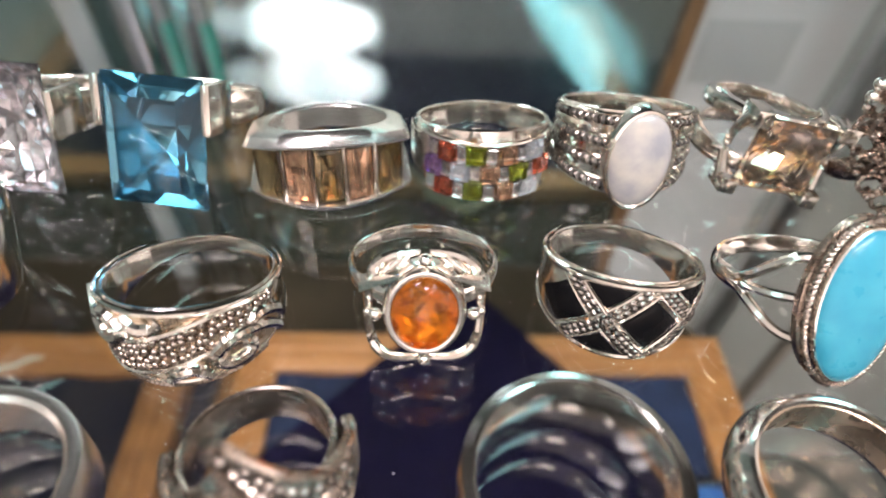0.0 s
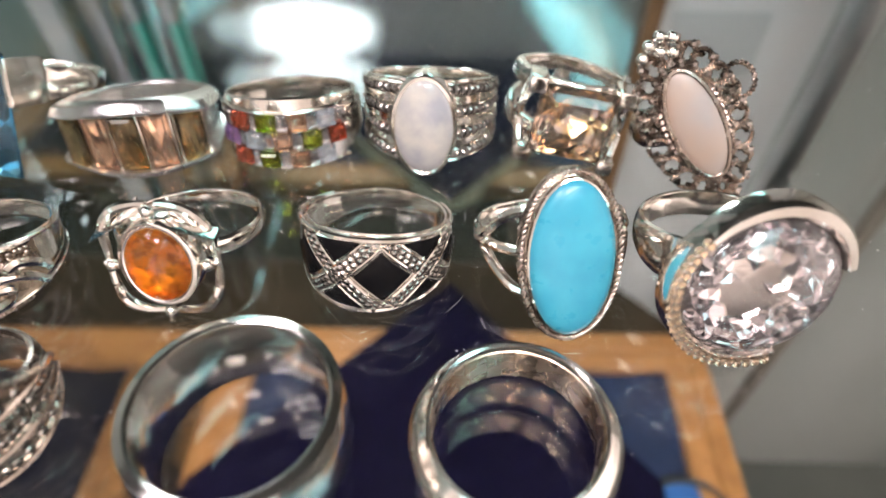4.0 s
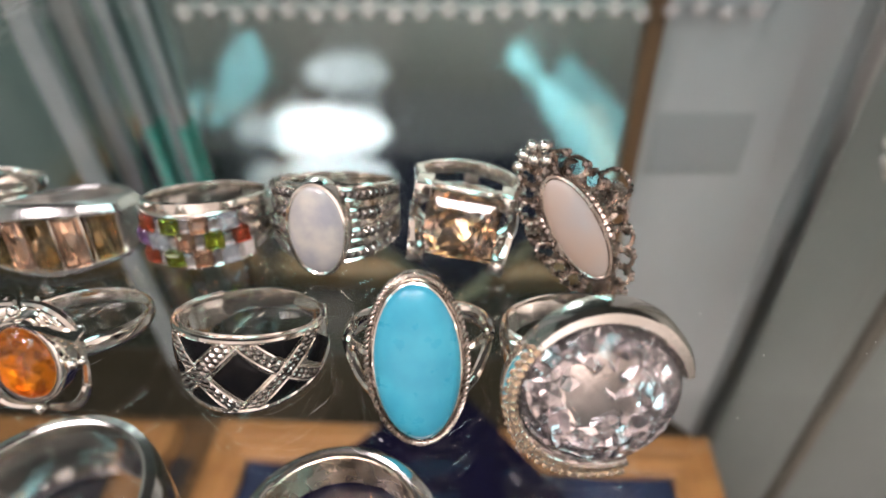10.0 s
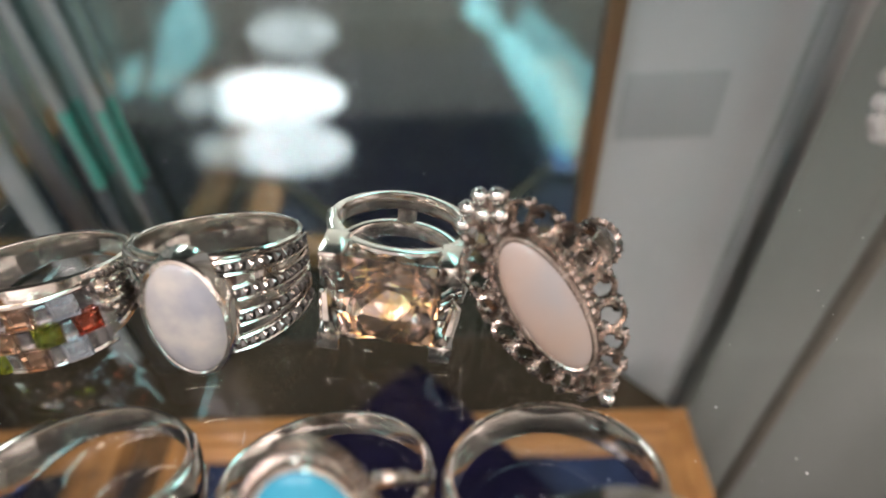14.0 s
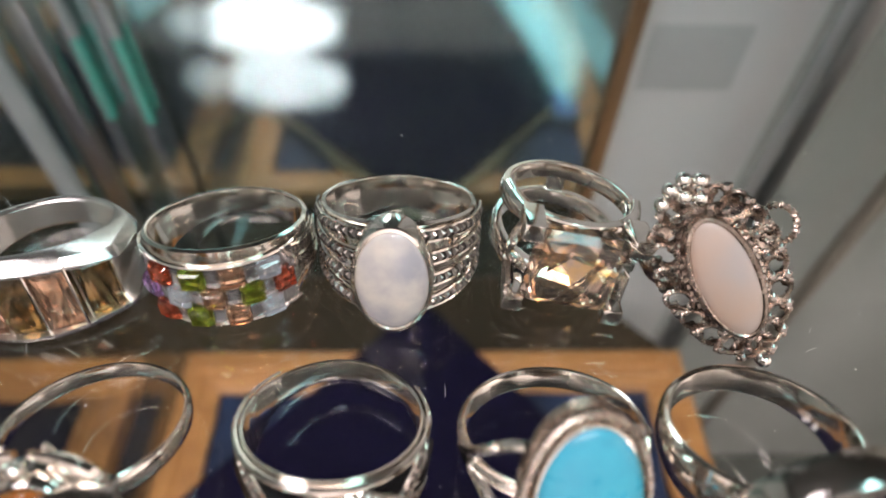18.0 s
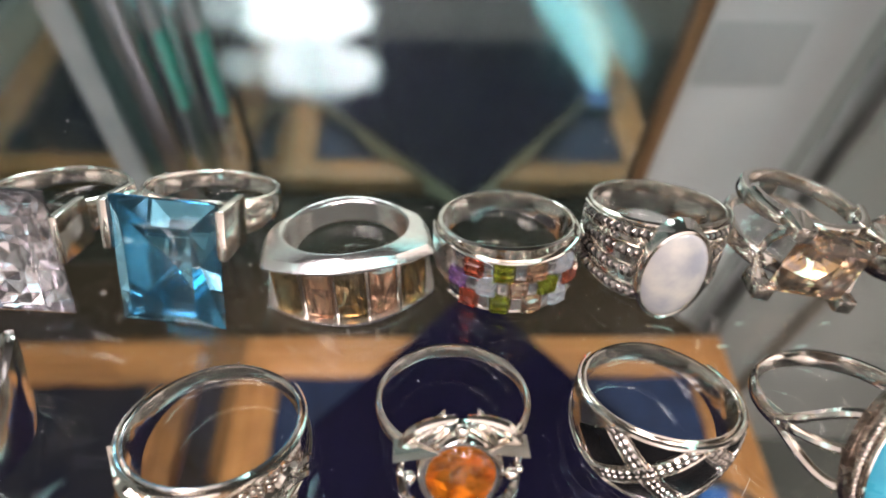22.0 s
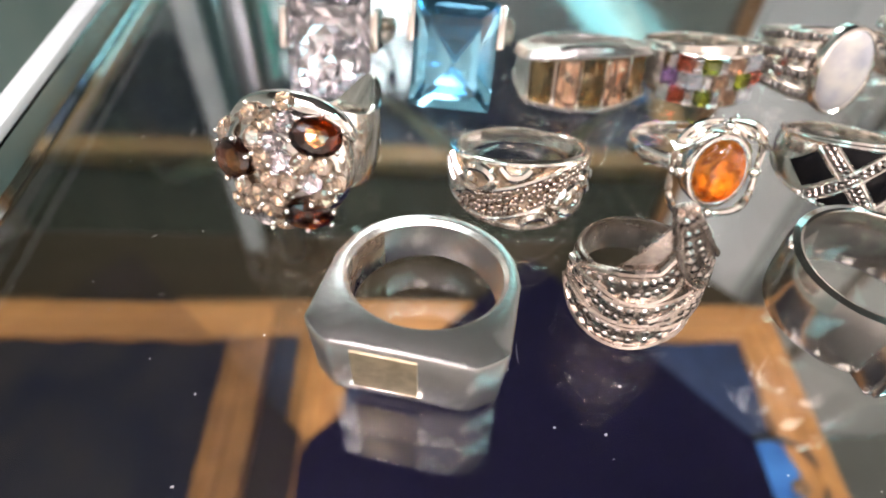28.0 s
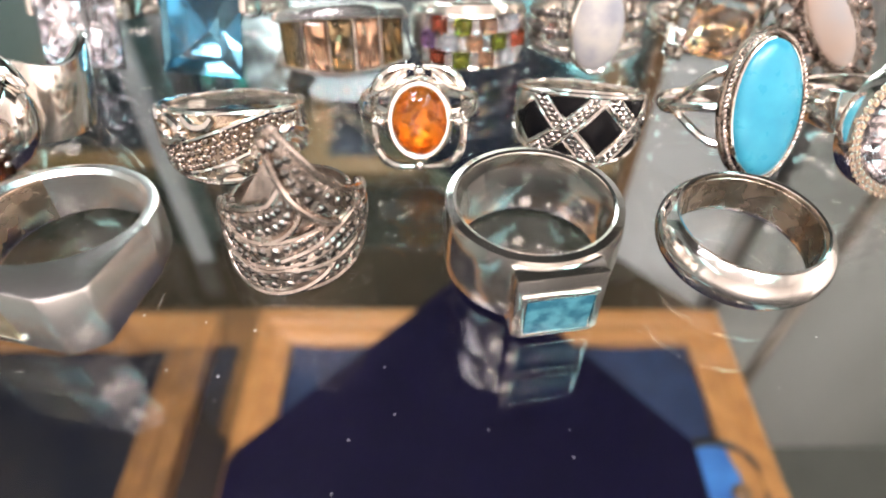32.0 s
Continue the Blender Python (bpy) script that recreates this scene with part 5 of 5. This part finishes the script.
def plain_band(x, y):
    root, turn = jewel("plain_band", x, y, 0, 0, 0, "thick domed plain silver band, bronze-toned inside")
    part("band", band(lambda a: profile(10.2, 12.9, -3.9, 3.9, 0.5, 1.9, 10), 112), WORN, root)
    part("inner_face", band(lambda a: [(10.21, -3.0), (10.06, -2.9), (10.02, 0), (10.06, 2.9), (10.21, 3.0)], 96), BRONZED, root, "bronze-toned inner face")
    return rest(root, turn, size=0.955)


plain_band(48.1, 26.8)


# ---------------------------------------------------------------- dust on the glass
rng = random.Random(21)
flakes = bmesh.new()
for _ in range(330):
    fx, fy, s = rng.uniform(-112, 150), rng.uniform(-20, 200), rng.choice((0.07, 0.09, 0.12, 0.18))
    turn0 = rng.uniform(0, 6.28)
    ring_pts = [(fx + s * rng.uniform(0.6, 1.3) * math.cos(turn0 + k * 1.256), fy + s * rng.uniform(0.6, 1.3) * math.sin(turn0 + k * 1.256)) for k in range(5)]
    lower = [flakes.verts.new((x, y, 0.01)) for x, y in ring_pts]
    upper = [flakes.verts.new((fx + (x - fx) * 0.7, fy + (y - fy) * 0.7, 0.01 + s * 0.5)) for x, y in ring_pts]
    flakes.faces.new(upper)
    for k in range(5):
        flakes.faces.new((lower[k], lower[(k + 1) % 5], upper[(k + 1) % 5], upper[k]))
part("dust", flakes, DUST, None, "pale dust specks on the glass shelf", smooth=False, category="dust", kind="stuff")

scratches = bmesh.new()
for _ in range(45):
    sx, sy, a, long, bend = rng.uniform(-100, 120), rng.uniform(5, 120), rng.uniform(0, 6.28), rng.uniform(0.8, 4.0), rng.uniform(-0.25, 0.25)
    wide = rng.choice((0.015, 0.02, 0.03))
    rows = []
    for k in range(5):
        q = k / 4 - 0.5
        cx, cy = sx + long * q * math.cos(a) - bend * long * q * q * math.sin(a), sy + long * q * math.sin(a) + bend * long * q * q * math.cos(a)
        half = wide * (1 - 3.2 * q * q)
        rows.append([scratches.verts.new((cx - s * half * math.sin(a), cy + s * half * math.cos(a), 0.012)) for s in (-1, 1)])
    for k in range(4):
        scratches.faces.new((rows[k][0], rows[k + 1][0], rows[k + 1][1], rows[k][1]))
part("scratches", scratches, DUST, None, "fine pale scratches in the glass shelf", smooth=False, category="scratches", kind="stuff")
